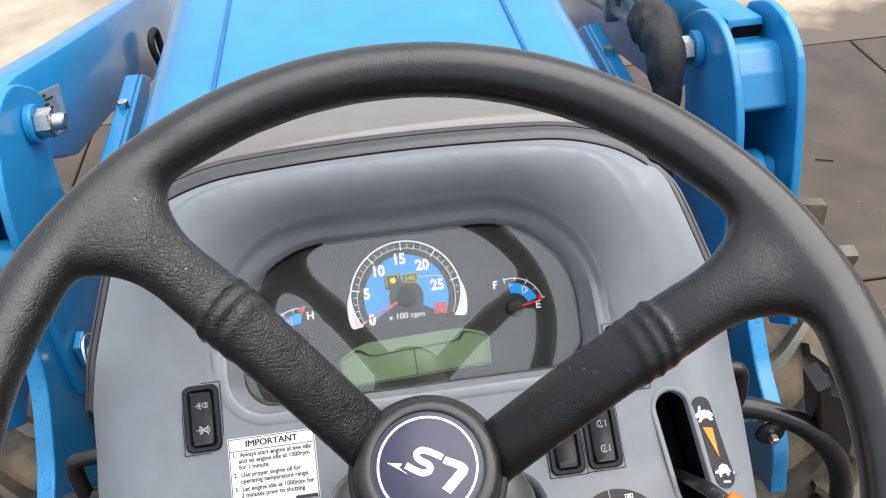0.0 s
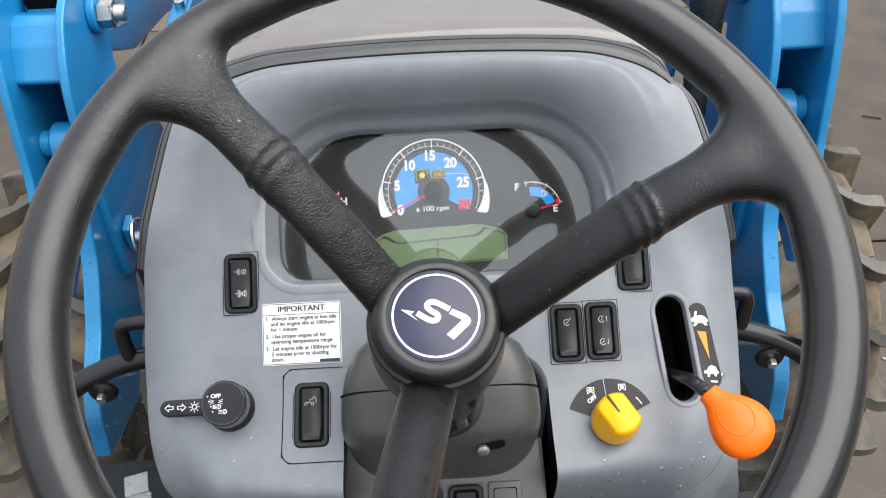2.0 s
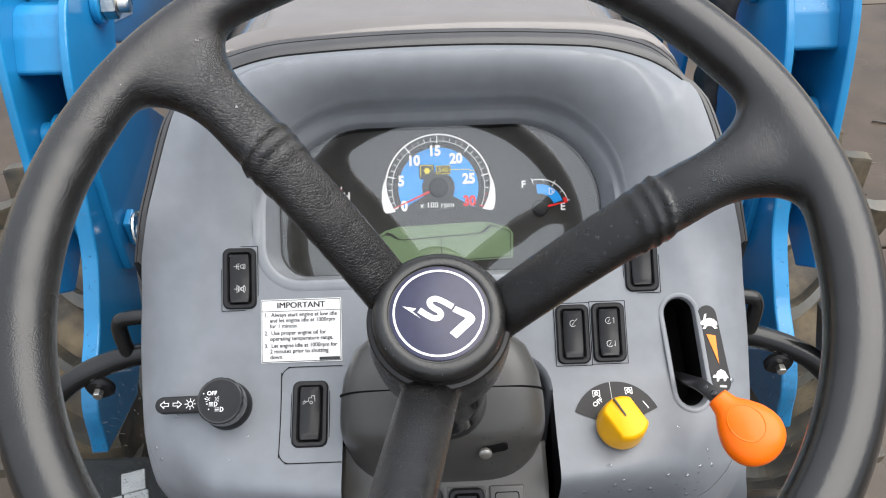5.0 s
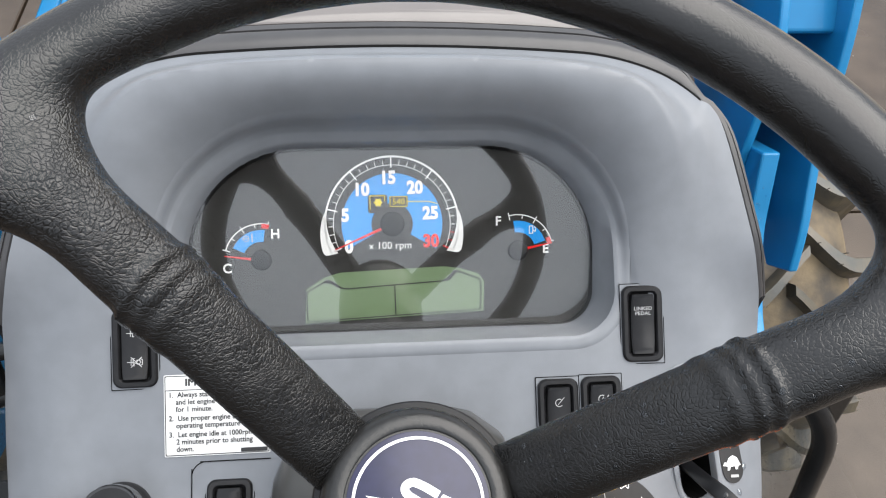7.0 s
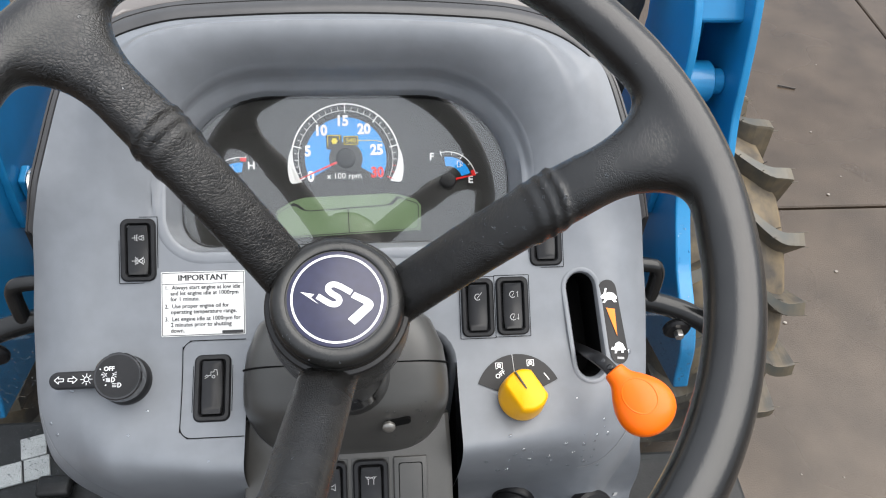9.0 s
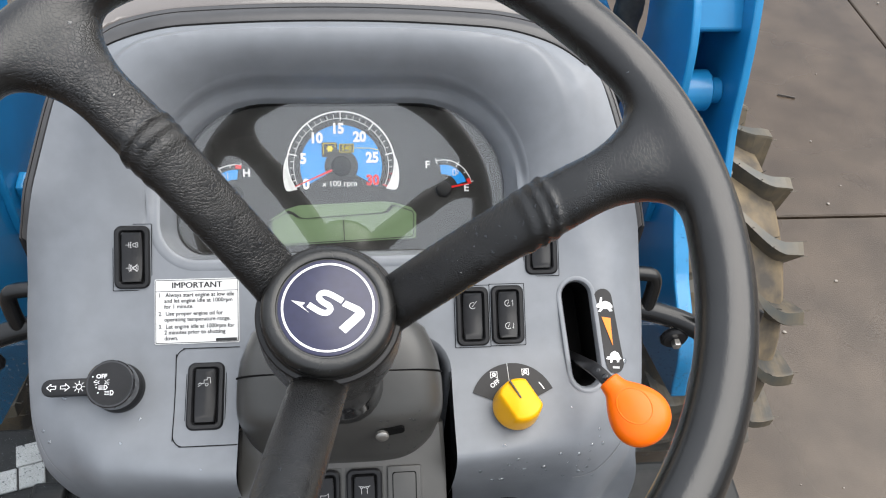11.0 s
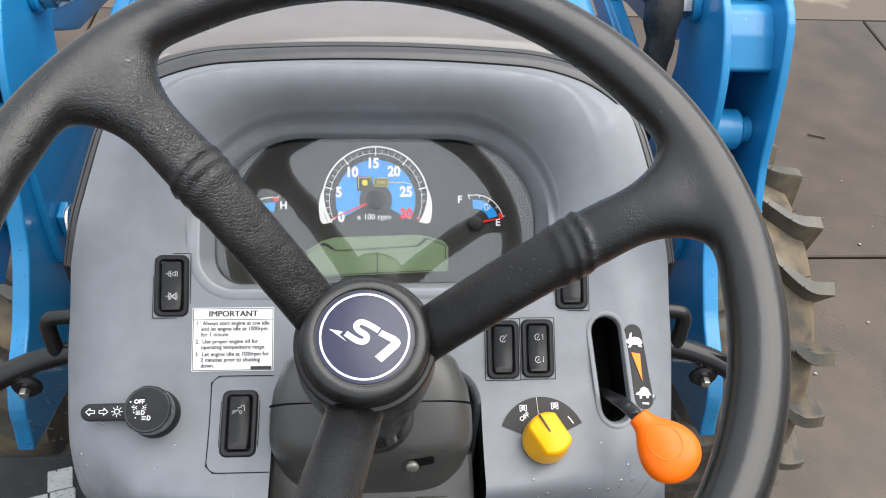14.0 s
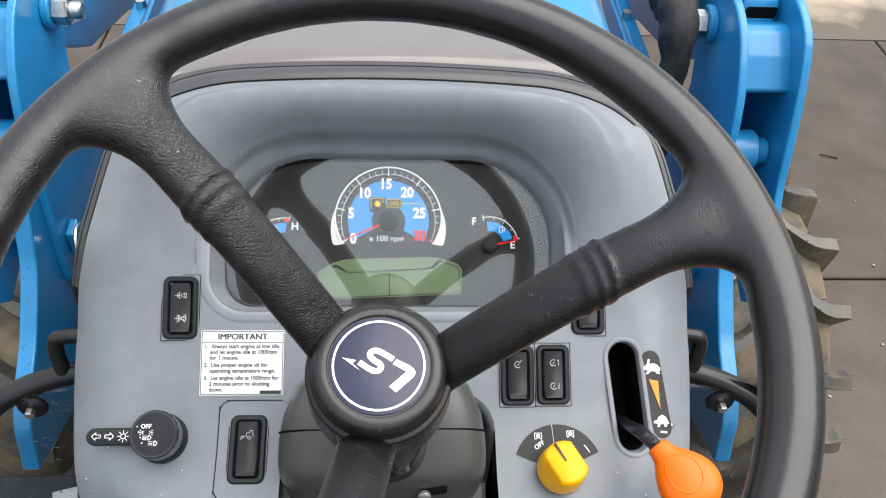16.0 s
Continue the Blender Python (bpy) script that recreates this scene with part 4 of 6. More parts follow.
part("knob_collar", bm_lathe([(0.0165, -0.004), (0.0165, 0.006), (0.0150, 0.0075)], 40), BLACK, plate, "", PM, smooth=True)
rings = []
for z, r, sq in ((0.004, 0.0180, 0.0), (0.0065, 0.0188, 0.0), (0.012, 0.0186, 0.15), (0.022, 0.0178, 0.5), (0.0275, 0.0172, 0.62), (0.0298, 0.0160, 0.66), (0.0305, 0.0146, 0.68)):
    ring = []
    for i in range(48):
        a = 2 * math.pi * i / 48 + radians(28)
        # a grip that narrows to a bar across the top
        x, y = r * math.cos(a), r * math.sin(a)
        lim = r * (1 - 0.42 * sq)
        x = max(-lim, min(lim, x))
        c, s = math.cos(radians(28)), math.sin(radians(28))
        ring.append((c * x - s * y, s * x + c * y, z - 0.0025 * sq * (y / r)))
    rings.append(ring)
part("knob", bm_loft(rings), YELLOW, plate, "bright yellow plastic knob", PM, smooth=True)
c, s = math.cos(radians(118)), math.sin(radians(118))
bm = bm_line([(0.0155 * c, 0.0155 * s), (0.001 * c, 0.001 * s)], 0.0011, 0.0280, 0.0312)
part("pointer", bm, INK, plate, "", PM)

# ---- hand throttle ----
TM = skin_plane(0.1965, -0.004)


def slot_bm():
    rings = []
    for o, z in ((0.0045, 0.0005), (0.0030, 0.0010), (0.0012, 0.0004), (0.0, -0.002), (0.0, -0.05)):
        pts = stadium(SLOT[0], SLOT[1], SLOT[2], SLOT[3], SLOT[4] + o)
        rings.append([(x, y, H1(x, y) + z) for x, y in pts])
    return bm_loft(rings, cap=False)


throttle = part("hand_throttle", slot_bm(), GREY, TR, "hand throttle lever with an orange grip in a dark slot", DM, smooth=True)
# black floor and inner wall paint the slot's deep shade
part("slot_shade_bottom", bm_poly(stadium(SLOT[0], SLOT[1], SLOT[2], SLOT[3], SLOT[4] + 0.001), -0.052, -0.048), RECESS_SHADE, throttle, "", DM)
part("slot_shade_lining", bm_loft([[(x, y, z) for x, y in stadium(SLOT[0], SLOT[1], SLOT[2], SLOT[3], SLOT[4] - 0.0004)] for z in (-0.004, -0.05)], cap=False), RECESS_SHADE, throttle, "", DM)
rings = []
for x, y, z, w, h in ((0.1970, -0.0235, -0.045, 0.0042, 0.0030), (0.1945, -0.0255, 0.0, 0.0042, 0.0030), (0.1915, -0.0272, 0.034, 0.0044, 0.0030), (0.1910, -0.0278, 0.044, 0.0047, 0.0032), (0.1928, -0.0300, 0.0510, 0.0048, 0.0032), (0.1968, -0.0345, 0.0555, 0.0048, 0.0032), (0.2050, -0.0445, 0.0605, 0.0048, 0.0032)):
    c, across, top = Vector((x, y, z)), Vector((0.80, 0.60, 0)), Vector((-0.45, 0.55, 0.70)) if z > 0.047 else Vector((0.55, -0.72, 0.40)) * -1
    rings.append([c + across * (w * i) + top * (h * j) for i, j in ((-1, -0.7), (-1, 0.7), (-0.75, 1), (0.75, 1), (1, 0.7), (1, -0.7), (0.75, -1), (-0.75, -1))])
lever = part("lever", bm_loft(rings), BLACK, throttle, "flat black cranked lever", DM, smooth=True)
for x, y, z in ((0.1935, -0.0300, 0.0543), (0.1975, -0.0347, 0.0590)):
    part("lever_screw", bm_lathe([(0.0024, -0.0012), (0.0024, 0.0004), (0.0016, 0.0008)], 16), GLOSSBLK, lever, "", DM @ Matrix.Translation((x, y, z)) @ Vector((-0.45, 0.55, 0.70)).to_track_quat("Z", "Y").to_matrix().to_4x4(), smooth=True)


def grip_bm():
    a, b = Vector((0.1997, -0.0372, 0.0586)), Vector((0.2325, -0.0810, 0.0739))
    ax = (b - a)
    L = ax.length
    ax.normalize()
    side = Vector((0, 0, 1)).cross(ax).normalized()
    up = ax.cross(side)
    rings = []
    for s, w, h in smooth_path(((0.0, 0.0055, 0.0055), (0.015, 0.0078, 0.0075), (0.06, 0.0085, 0.008), (0.16, 0.0100, 0.0090), (0.30, 0.0158, 0.0112), (0.45, 0.0205, 0.0128), (0.60, 0.0226, 0.0132), (0.74, 0.0218, 0.0126), (0.86, 0.0182, 0.0108), (0.94, 0.0128, 0.0080), (0.985, 0.0065, 0.0042), (1.0, 0.0010, 0.0008)), 4):
        c = a + ax * (L * s)
        ring = []
        for i in range(48):
            t = 2 * math.pi * i / 48
            ct, st = math.cos(t), math.sin(t)
            k = 0.85
            ring.append(c + side * (w * math.copysign(abs(ct) ** k, ct)) + up * (h * math.copysign(abs(st) ** k, st)))
        rings.append(ring)
    bm = bm_loft(rings)
    return bm, a, ax, side, up, L


bm, ga, gx, gs, gu, GL = grip_bm()
grip = part("grip", bm, ORANGE, throttle, "bright orange teardrop grip", DM, smooth=True)
def grip_top(d, e):
    """Height of the grip's upper face at d along and e across."""
    q = min(1, max(0, d / GL))
    prof = ((0.16, 0.0100, 0.0090), (0.30, 0.0158, 0.0112), (0.45, 0.0205, 0.0128), (0.60, 0.0226, 0.0132), (0.74, 0.0218, 0.0126), (0.86, 0.0182, 0.0108))
    w = float(np.interp(q, [p[0] for p in prof], [p[1] for p in prof]))
    h = float(np.interp(q, [p[0] for p in prof], [p[2] for p in prof]))
    return h * max(0, 1 - (abs(e) / w) ** 2.35) ** 0.425


oval = []
for r, z in ((1.0, -0.0003), (0.99, 0.0003), (0.95, 0.0005), (0.91, 0.0003), (0.88, -0.0003)):
    ring = []
    for i in range(40):
        a = 2 * math.pi * i / 40
        d, e = GL * 0.47 + 0.0150 * r * math.cos(a), 0.0125 * r * math.sin(a)
        ring.append(ga + gx * d + gs * e + gu * (grip_top(d, e) + z))
    oval.append(ring)
part("grip_oval", bm_loft(oval, cap=False), ORANGE, grip, "", DM, smooth=True)
# scale decal: hare, wedge, tortoise
def fine(bm):
    """Cuts a flat print into small faces, so that it can follow the skin."""
    bmesh.ops.triangulate(bm, faces=bm.faces[:])
    for _ in range(3):
        long = [e for e in bm.edges if e.calc_length() > 0.004]
        if long:
            bmesh.ops.subdivide_edges(bm, edges=long, cuts=1)
            bmesh.ops.triangulate(bm, faces=[f for f in bm.faces if len(f.verts) > 3])
    return bm


bm = fine(bm_poly(stadium(0.2165, 0.0245, 0.2248, -0.0290, 0.0082), 0, 0.0004))
decal = part("throttle_decal", on_skin(bm, 0.0005), STICK, throttle, "charcoal decal with hare and tortoise", DM)


def blob(pts, up=0.0012):
    return on_skin(fine(bm_poly(pts, 0, 0.0003)), up)


def shift(pts, x, y, s):
    return [(x + px * s, y + py * s) for px, py in pts]


HARE = [(-1.0, 0.0), (-0.82, 0.25), (-0.62, 0.32), (-0.45, 0.95), (-0.22, 0.98), (-0.32, 0.42), (0.1, 0.52), (0.6, 0.38), (1.0, -0.02), (0.95, -0.28), (0.74, -0.3), (0.98, -0.62), (0.6, -0.65), (0.35, -0.36), (-0.2, -0.34), (-0.5, -0.68), (-0.78, -0.64), (-0.5, -0.24), (-0.85, -0.2)]
TORT = [(-1.0, -0.15), (-0.8, 0.15), (-0.55, 0.1), (-0.35, 0.5), (0.1, 0.7), (0.6, 0.45), (0.85, -0.05), (1.0, -0.25), (0.7, -0.3), (0.6, -0.6), (0.35, -0.6), (0.3, -0.3), (-0.2, -0.3), (-0.3, -0.6), (-0.55, -0.6), (-0.5, -0.25)]
part("hare_mark", blob(shift(HARE, 0.2174, 0.0185, 0.0074)), WHITE, decal, "", DM)
part("tortoise_mark", blob(shift(TORT, 0.2236, -0.0240, 0.0072)), WHITE, decal, "", DM)
part("wedge_mark", blob([(0.2144, 0.0095), (0.2222, 0.0082), (0.2233, -0.0145)]), ORANGEP, decal, "", DM)
part("code_bar", blob([(0.2218, -0.0312), (0.2282, -0.0318), (0.2282, -0.0336), (0.2218, -0.0330)]), GREYPRINT, decal, "", DM)

# ---- lower front face of the dashboard ----
part("cover_seam", on_skin(bm_line(dense([(-0.2386, -0.0572), (-0.2342, -0.0719), (-0.2292, -0.0839), (-0.2228, -0.0943), (-0.2157, -0.1052), (-0.2089, -0.1161), (-0.1991, -0.1259), (-0.1828, -0.1344), (-0.1597, -0.1384), (-0.0898, -0.1433)], 12), 0.0005, 0, 0.0004), 0.0002), SEAM_HIGHLIGHT, console, "", DM)
part("cover_seam", on_skin(bm_line(dense([(0.2310, -0.0880), (0.2276, -0.0944), (0.2226, -0.1017), (0.2158, -0.1095), (0.2079, -0.1165), (0.1981, -0.1212), (0.1892, -0.1227)], 14), 0.0006, 0, 0.0005), 0.0003), SEAM_HIGHLIGHT, console, "", DM)
FM = skin_plane(0.1514, -0.1650)
dark_knob = part("rotary_knob", bm_lathe([(0.0225, -0.006), (0.0225, 0.003), (0.0210, 0.005), (0.0180, 0.0055), (0.0176, 0.012), (0.0165, 0.0135), (0.0150, 0.0138)], 40), BLACK, TR, "round black rotary knob on the dashboard's front face", FM, smooth=True)
part("knob_bar", bm_box(0, 0, 0.0160, 0.007, 0.028, 0.006, 0.0015), GLOSSBLK, dark_knob, "", FM, smooth=True)
IM = skin_plane(0.2080, -0.1740)
ign = part("ignition_lock", bm_lathe([(0.0250, -0.006), (0.0250, 0.002), (0.0225, 0.0045), (0.0180, 0.005), (0.0175, 0.012), (0.0150, 0.0135)], 40), BLACK, TR, "black ignition lock with a plated key slot", IM, smooth=True)
part("key_face", bm_lathe([(0.0135, 0.0132), (0.0130, 0.0150)], 32), STEEL, ign, "", IM, smooth=True)
part("key_slot", bm_box(0, 0, 0.0153, 0.0025, 0.012, 0.001), RECESS_SHADE, ign, "", IM)
SM = skin_plane(0.2380, -0.1600)
part("ignition_symbol", bm_box(0, 0, 0.001, 0.0040, 0.0034, 0.0006), GREYPRINT, ign, "", SM)
bm = bm_lathe([(0.0190, -0.004), (0.0190, 0.003), (0.017, 0.005), (0.016, 0.016), (0.0145, 0.018)], 36)
part("rotary_knob", bm, BLACK, TR, "round black knob low on the dashboard", skin_plane(-0.1587, -0.1700), smooth=True)

# ---- steering column ----
# near-black sheet painting the shade in the cavity round the column, then its covers
lip_path = rrect(0.0050, -0.2, 0.0832, 0.2, 0.03)
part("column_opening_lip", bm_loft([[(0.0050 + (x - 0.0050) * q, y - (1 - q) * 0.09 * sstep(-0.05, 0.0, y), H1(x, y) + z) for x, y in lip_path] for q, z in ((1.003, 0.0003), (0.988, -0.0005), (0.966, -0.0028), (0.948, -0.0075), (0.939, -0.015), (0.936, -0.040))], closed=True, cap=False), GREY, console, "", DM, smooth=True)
part("column_cavity_shade", bm_loft([[(x, y, z) for x, y in rrect(0.0050, -0.2, 0.0837, 0.2, 0.03)] for z in (-0.09, -0.026, -0.024)], cap=False), RECESS_SHADE, console, "", DM)


def shroud_upper():
    rings = []
    for v, hx, w0, w1 in ((0.026, 0.030, 0.020, 0.030), (0.020, 0.048, 0.010, 0.044), (0.006, 0.066, 0.0, 0.056), (-0.015, 0.0755, -0.01, 0.0595), (-0.033, 0.0790, -0.02, 0.0580), (-0.046, 0.0797, -0.02, 0.0563), (-0.052, 0.0796, -0.02, 0.0550), (-0.0565, 0.0793, -0.02, 0.0520), (-0.0605, 0.0787, -0.02, 0.0465), (-0.066, 0.0773, -0.02, 0.0380), (-0.078, 0.0725, -0.02, 0.0190), (-0.086, 0.0670, -0.02, 0.0050), (-0.088, 0.064, -0.02, 0.0)):
        ring = []
        for i in range(41):
            a = math.pi * i / 40
            ca, sa = math.cos(a), math.sin(a)
            ring.append((hx * math.copysign(abs(ca) ** 0.40, ca), v - 0.012 * (1 - abs(ca) ** 2) * sstep(-0.03, -0.09, v), w0 + (w1 - w0) * sa ** 0.42))
        rings.append(ring)
    return bm_loft(rings, closed=True)


col_ob = part("column_cover", shroud_upper(), GREY2, TR, "charcoal plastic steering column cover with a split line", DM, smooth=True)
seam = []
for i in range(41):
    a = math.pi * i / 40
    ca, sa = math.cos(a), math.sin(a)
    seam.append(Vector((0.0790 * math.copysign(abs(ca) ** 0.40, ca), -0.030 + 0.006 * sa, -0.02 + 0.0782 * sa ** 0.42)))
part("split_line", bm_pipe(seam, 0.0008, 6, 1), RECESS_SHADE, col_ob, "", DM)


def shroud_lower():
    rings = []
    for v, hx, w1 in ((-0.070, 0.0805, 0.004), (-0.10, 0.0818, 0.004), (-0.15, 0.0824, 0.000), (-0.26, 0.0830, -0.012)):
        rings.append([(-hx, v, -0.09), (-hx, v, w1 - 0.008), (-hx + 0.0008, v, w1 - 0.0025), (-hx + 0.004, v, w1), (hx - 0.004, v, w1), (hx - 0.0008, v, w1 - 0.0025), (hx, v, w1 - 0.008), (hx, v, -0.09)])
    return bm_loft(rings)


low = part("column_panel", shroud_lower(), mat("warm grey column panel", (0.064, 0.062, 0.058), 0.42, var=0.06, vscale=50, bump=0.12, bscale=1500, bdist=0.0004), TR, "warm grey lower column panel with small switches", DM, smooth=True)
CMt = DM @ Matrix.Translation((0, -0.127, 0.0022)) @ Matrix.Rotation(radians(4), 4, "X")
rocker(0, 0, 0.0125, 0.0240, (("horn", 0.004),), CMt @ Matrix.Translation((-0.0145, 0, 0)), "black horn rocker switch in the column panel", plate=False)
rocker(0, 0, 0.0140, 0.0240, (("beacon", 0.008),), CMt @ Matrix.Translation((0.0165, 0, 0)), "black beacon rocker switch in the column panel", plate=False)
blank = part("blanking_plate", bm_box(0.048, 0, 0.0005, 0.0265, 0.050, 0.004, 0.0012), mat("dull grey blank", (0.058, 0.057, 0.054), 0.45, var=0.06), TR, "dull grey blanking plate beside the column switches", CMt, smooth=True)
part("blank_groove", bm_loft([[(x, y, 0.0027) for x, y in rrect(0.048, 0, 0.0095, 0.0205, 0.002, 3)], [(x, y, 0.0027) for x, y in rrect(0.048, 0, 0.0088, 0.0198, 0.002, 3)]], cap=False), RECESS_SHADE, blank, "", CMt)
# little tilt lever slot with a plated tip
slotm = DM @ Matrix.Translation((0.037, -0.071, 0.0432)) @ Matrix.Rotation(radians(42), 4, "X")
ts = part("tilt_slot", bm_poly(stadium(-0.006, 0, 0.007, 0.003, 0.0032), -0.002, 0.0010), RECESS_SHADE, col_ob, "", slotm)
part("tilt_tip", bm_lathe([(0.0048, 0), (0.0050, 0.0026), (0.0040, 0.0038), (0.0020, 0.0043)], 20), STEEL, ts, "", slotm @ Matrix.Translation((-0.0065, -0.0010, 0.0006)), smooth=True)

# ---- steering wheel ----
RW, RT = 0.1766, 0.0134
HUB = Matrix.Translation((-0.0007, 0.0058, -0.0119))
HM = WM @ HUB
SPOKES = (138.0, 18.3, -101.5)


def wheel_raw():
    bms = []
    rings = []
    for i in range(120):
        a = 2 * math.pi * i / 120
        er = Vector((math.cos(a), math.sin(a), 0))
        # shallow finger grips under the rim
        rings.append([er * (RW + (RT) * math.cos(t)) + Vector((0, 0, 1)) * ((RT + (0.0003 * math.cos(40 * a) if math.sin(t) < 0 else 0)) * math.sin(t)) for t in [2 * math.pi * k / 24 for k in range(24)]])
    rings.append(rings[0])
    bms.append(bm_loft(rings, cap=False))
    bmesh.ops.remove_doubles(bms[0], verts=bms[0].verts, dist=1e-5)
    for ang in SPOKES:
        a = radians(ang)
        er, et = Vector((math.cos(a), math.sin(a), 0)), Vector((-math.sin(a), math.cos(a), 0))
        rings = []
        N = 90
        for k in range(N + 1):
            s = k / N
            r = 0.022 + (RW - 0.004 - 0.022) * s
            h = -0.116 + 0.112 * (1 - (1 - s) ** 1.6)
            hw = 0.0157 - 0.0014 * s + 0.025 * max(0, (s - 0.70) / 0.30) ** 2.6
            ht = 0.0122 + 0.001 * s
            for c in (0.528, 0.564, 0.600):
                d = abs(s - c) / 0.010
                if d < 1:
                    q = 0.0029 * (math.cos(math.pi * d) + 1) / 2
                    hw += q
                    ht += q
            ring = []
            for i in range(28):
                t = 2 * math.pi * i / 28
                ct, st = math.cos(t), math.sin(t)
                ring.append(er * r + et * (hw * math.copysign(abs(ct) ** 0.86, ct)) + Vector((0, 0, h + ht * math.copysign(abs(st) ** 0.9, st))))
            rings.append(ring)
        bms.append(bm_loft(rings))
    # hub barrel
    bms.append(bm_lathe([(0.0290, -0.160), (0.0345, -0.152), (0.0392, -0.134), (0.0405, -0.112), (0.0400, -0.095), (0.0388, -0.0882), (0.0366, -0.0860), (0.030, -0.0845)], 64))
    bms[-1].transform(HUB)
    return joined(*bms)


raw = part("wheel_raw", wheel_raw(), PU, None)
rm = raw.modifiers.new("weld", "REMESH")
rm.mode, rm.voxel_size, rm.use_smooth_shade = "VOXEL", 0.0015, True
sm = raw.modifiers.new("soft", "SMOOTH")
sm.factor, sm.iterations = 0.5, 8
solid = bpy.data.meshes.new_from_object(raw.evaluated_get(bpy.context.evaluated_depsgraph_get()))
bpy.data.objects.remove(raw)
# the spokes flow into the rim: the welds are smoothed more than the rest
co = np.empty(len(solid.vertices) * 3)
solid.vertices.foreach_get("co", co)
co = co.reshape(-1, 3)
ed = np.empty(len(solid.edges) * 2, np.int32)
solid.edges.foreach_get("vertices", ed)
ed = ed.reshape(-1, 2)
flow = np.zeros(len(co))
for ang in SPOKES:
    er = np.array((math.cos(radians(ang)), math.sin(radians(ang))))
    along, across = co[:, :2] @ er, np.abs(co[:, :2] @ np.array((-er[1], er[0])))
    flow = np.maximum(flow, (1 - np_sstep(0.030, 0.052, across)) * np_sstep(0.118, 0.150, along) * (1 - np_sstep(0.172, 0.184, along)))
count = np.maximum(np.bincount(ed.ravel(), minlength=len(co)), 1)[:, None]
for _ in range(60):
    mean = np.stack([np.bincount(ed[:, 0], co[ed[:, 1], k], len(co)) + np.bincount(ed[:, 1], co[ed[:, 0], k], len(co)) for k in range(3)], 1) / count
    co = co + (0.6 * flow)[:, None] * (mean - co)
solid.vertices.foreach_set("co", co.ravel())
bm = bmesh.new()
bm.from_mesh(solid)
wheel = part("steering_wheel", bm, PU, TR, "three-spoke black steering wheel of grained polyurethane with water drops", WM)
for fc in wheel.data.polygons:
    fc.use_smooth = True
cap = part("horn_cap", bm_lathe([(0.0360, -0.0870), (0.0366, -0.0842), (0.0364, -0.0826), (0.0358, -0.0818), (0.0359, -0.0800), (0.0355, -0.0770), (0.0345, -0.0746), (0.0328, -0.0731), (0.0305, -0.0725), (0.0280, -0.0723), (0.0273, -0.0727), (0.0271, -0.0738), (0.0262, -0.0738)], 72), mat("black cap plastic", (0.011, 0.011, 0.0105), 0.30, var=0.25, vscale=90, bump=0.25, bscale=520, bdist=0.0005, wear=0.08), wheel, "round black horn cap", HM, smooth=True)
part("cap_groove", bm_lathe([(0.0378, -0.0874), (0.0390, -0.0866), (0.0393, -0.0854), (0.0386, -0.0844), (0.0364, -0.0838)], 72, cap=False), BLACK, wheel, "", HM, smooth=True)
emb = part("emblem", bm_lathe([(0.0262, -0.0745), (0.0262, -0.0729), (0.0257, -0.0727)], 72), NAVY, wheel, "round navy emblem with a white ring and abstract white mark", HM, smooth=True)
part("emblem_ring", bm_band(0, 0, 0.0232, 0.0243, 0, 360, -0.0728, -0.0724, 72), WHITE, wheel, "", HM)


def ribbon(pts, w, z0, z1):
    """One flat strip of even width along a path."""
    P = [Vector((x, y, 0)) for x, y in pts]
    rows = []
    for k, p in enumerate(P):
        t = (P[min(k + 1, len(P) - 1)] - P[max(k - 1, 0)]).normalized()
        side = Vector((-t.y, t.x, 0)) * w / 2
        rows.append([p + side + Vector((0, 0, z0)), p + side + Vector((0, 0, z1)), p - side + Vector((0, 0, z1)), p - side + Vector((0, 0, z0))])
    return bm_loft(rows)


# an abstract white sign: a double bend, a barb and a hooked stroke
bend = dense([(0.0076, 0.0029), (0.0048, 0.0047), (0.0020, 0.0064), (-0.0014, 0.0078), (-0.0040, 0.0070), (-0.0046, 0.0050), (-0.0028, 0.0028), (0.0002, 0.0008), (0.0012, -0.0012), (-0.0002, -0.0030), (-0.0030, -0.0030), (-0.0062, -0.0012), (-0.0102, 0.0016)], 5)
part("emblem_mark", ribbon(bend, 0.0031, -0.0728, -0.0724), WHITE, wheel, "", HM)
part("emblem_mark", bm_poly([(-0.0191, 0.0041), (-0.0119, 0.0026), (-0.0137, 0.0010), (-0.0098, -0.0028)], -0.0728, -0.0724), WHITE, wheel, "", HM)
part("emblem_mark", bm_poly([(0.0092, 0.0031), (0.0165, -0.0006), (0.0184, -0.0024), (0.0191, -0.0042), (0.0182, -0.0063), (0.0089, -0.0146), (0.0054, -0.0114), (0.0143, -0.0036), (0.0072, 0.0004)], -0.0728, -0.0724), WHITE, wheel, "", HM)
# shaft boot between hub and column
shaft = bm_pipe([WM @ Vector((0, 0.006, -0.150)), WM @ Vector((0, 0.006, -0.165)), DM @ Vector((0.004, -0.032, 0.075)), DM @ Vector((0.004, -0.020, 0.035))], 0.026, 28, 6, rad=lambda s: 0.029 - 0.004 * s + 0.0012 * math.sin(s * 40))
part("shaft_boot", shaft, GLOSSBLK, TR, "ribbed black shaft boot under the steering wheel", smooth=True)

# ---- trim and engine cover behind the dashboard ----


def seam_point(u):
    return DM @ Vector((u, vtop(u), H1(u, vtop(u))))


us = [CU - 0.2010 + 0.4020 * i / 60 for i in range(61)]


def skin(u, v):
    return DM @ Vector((u, v, H1(u, v)))


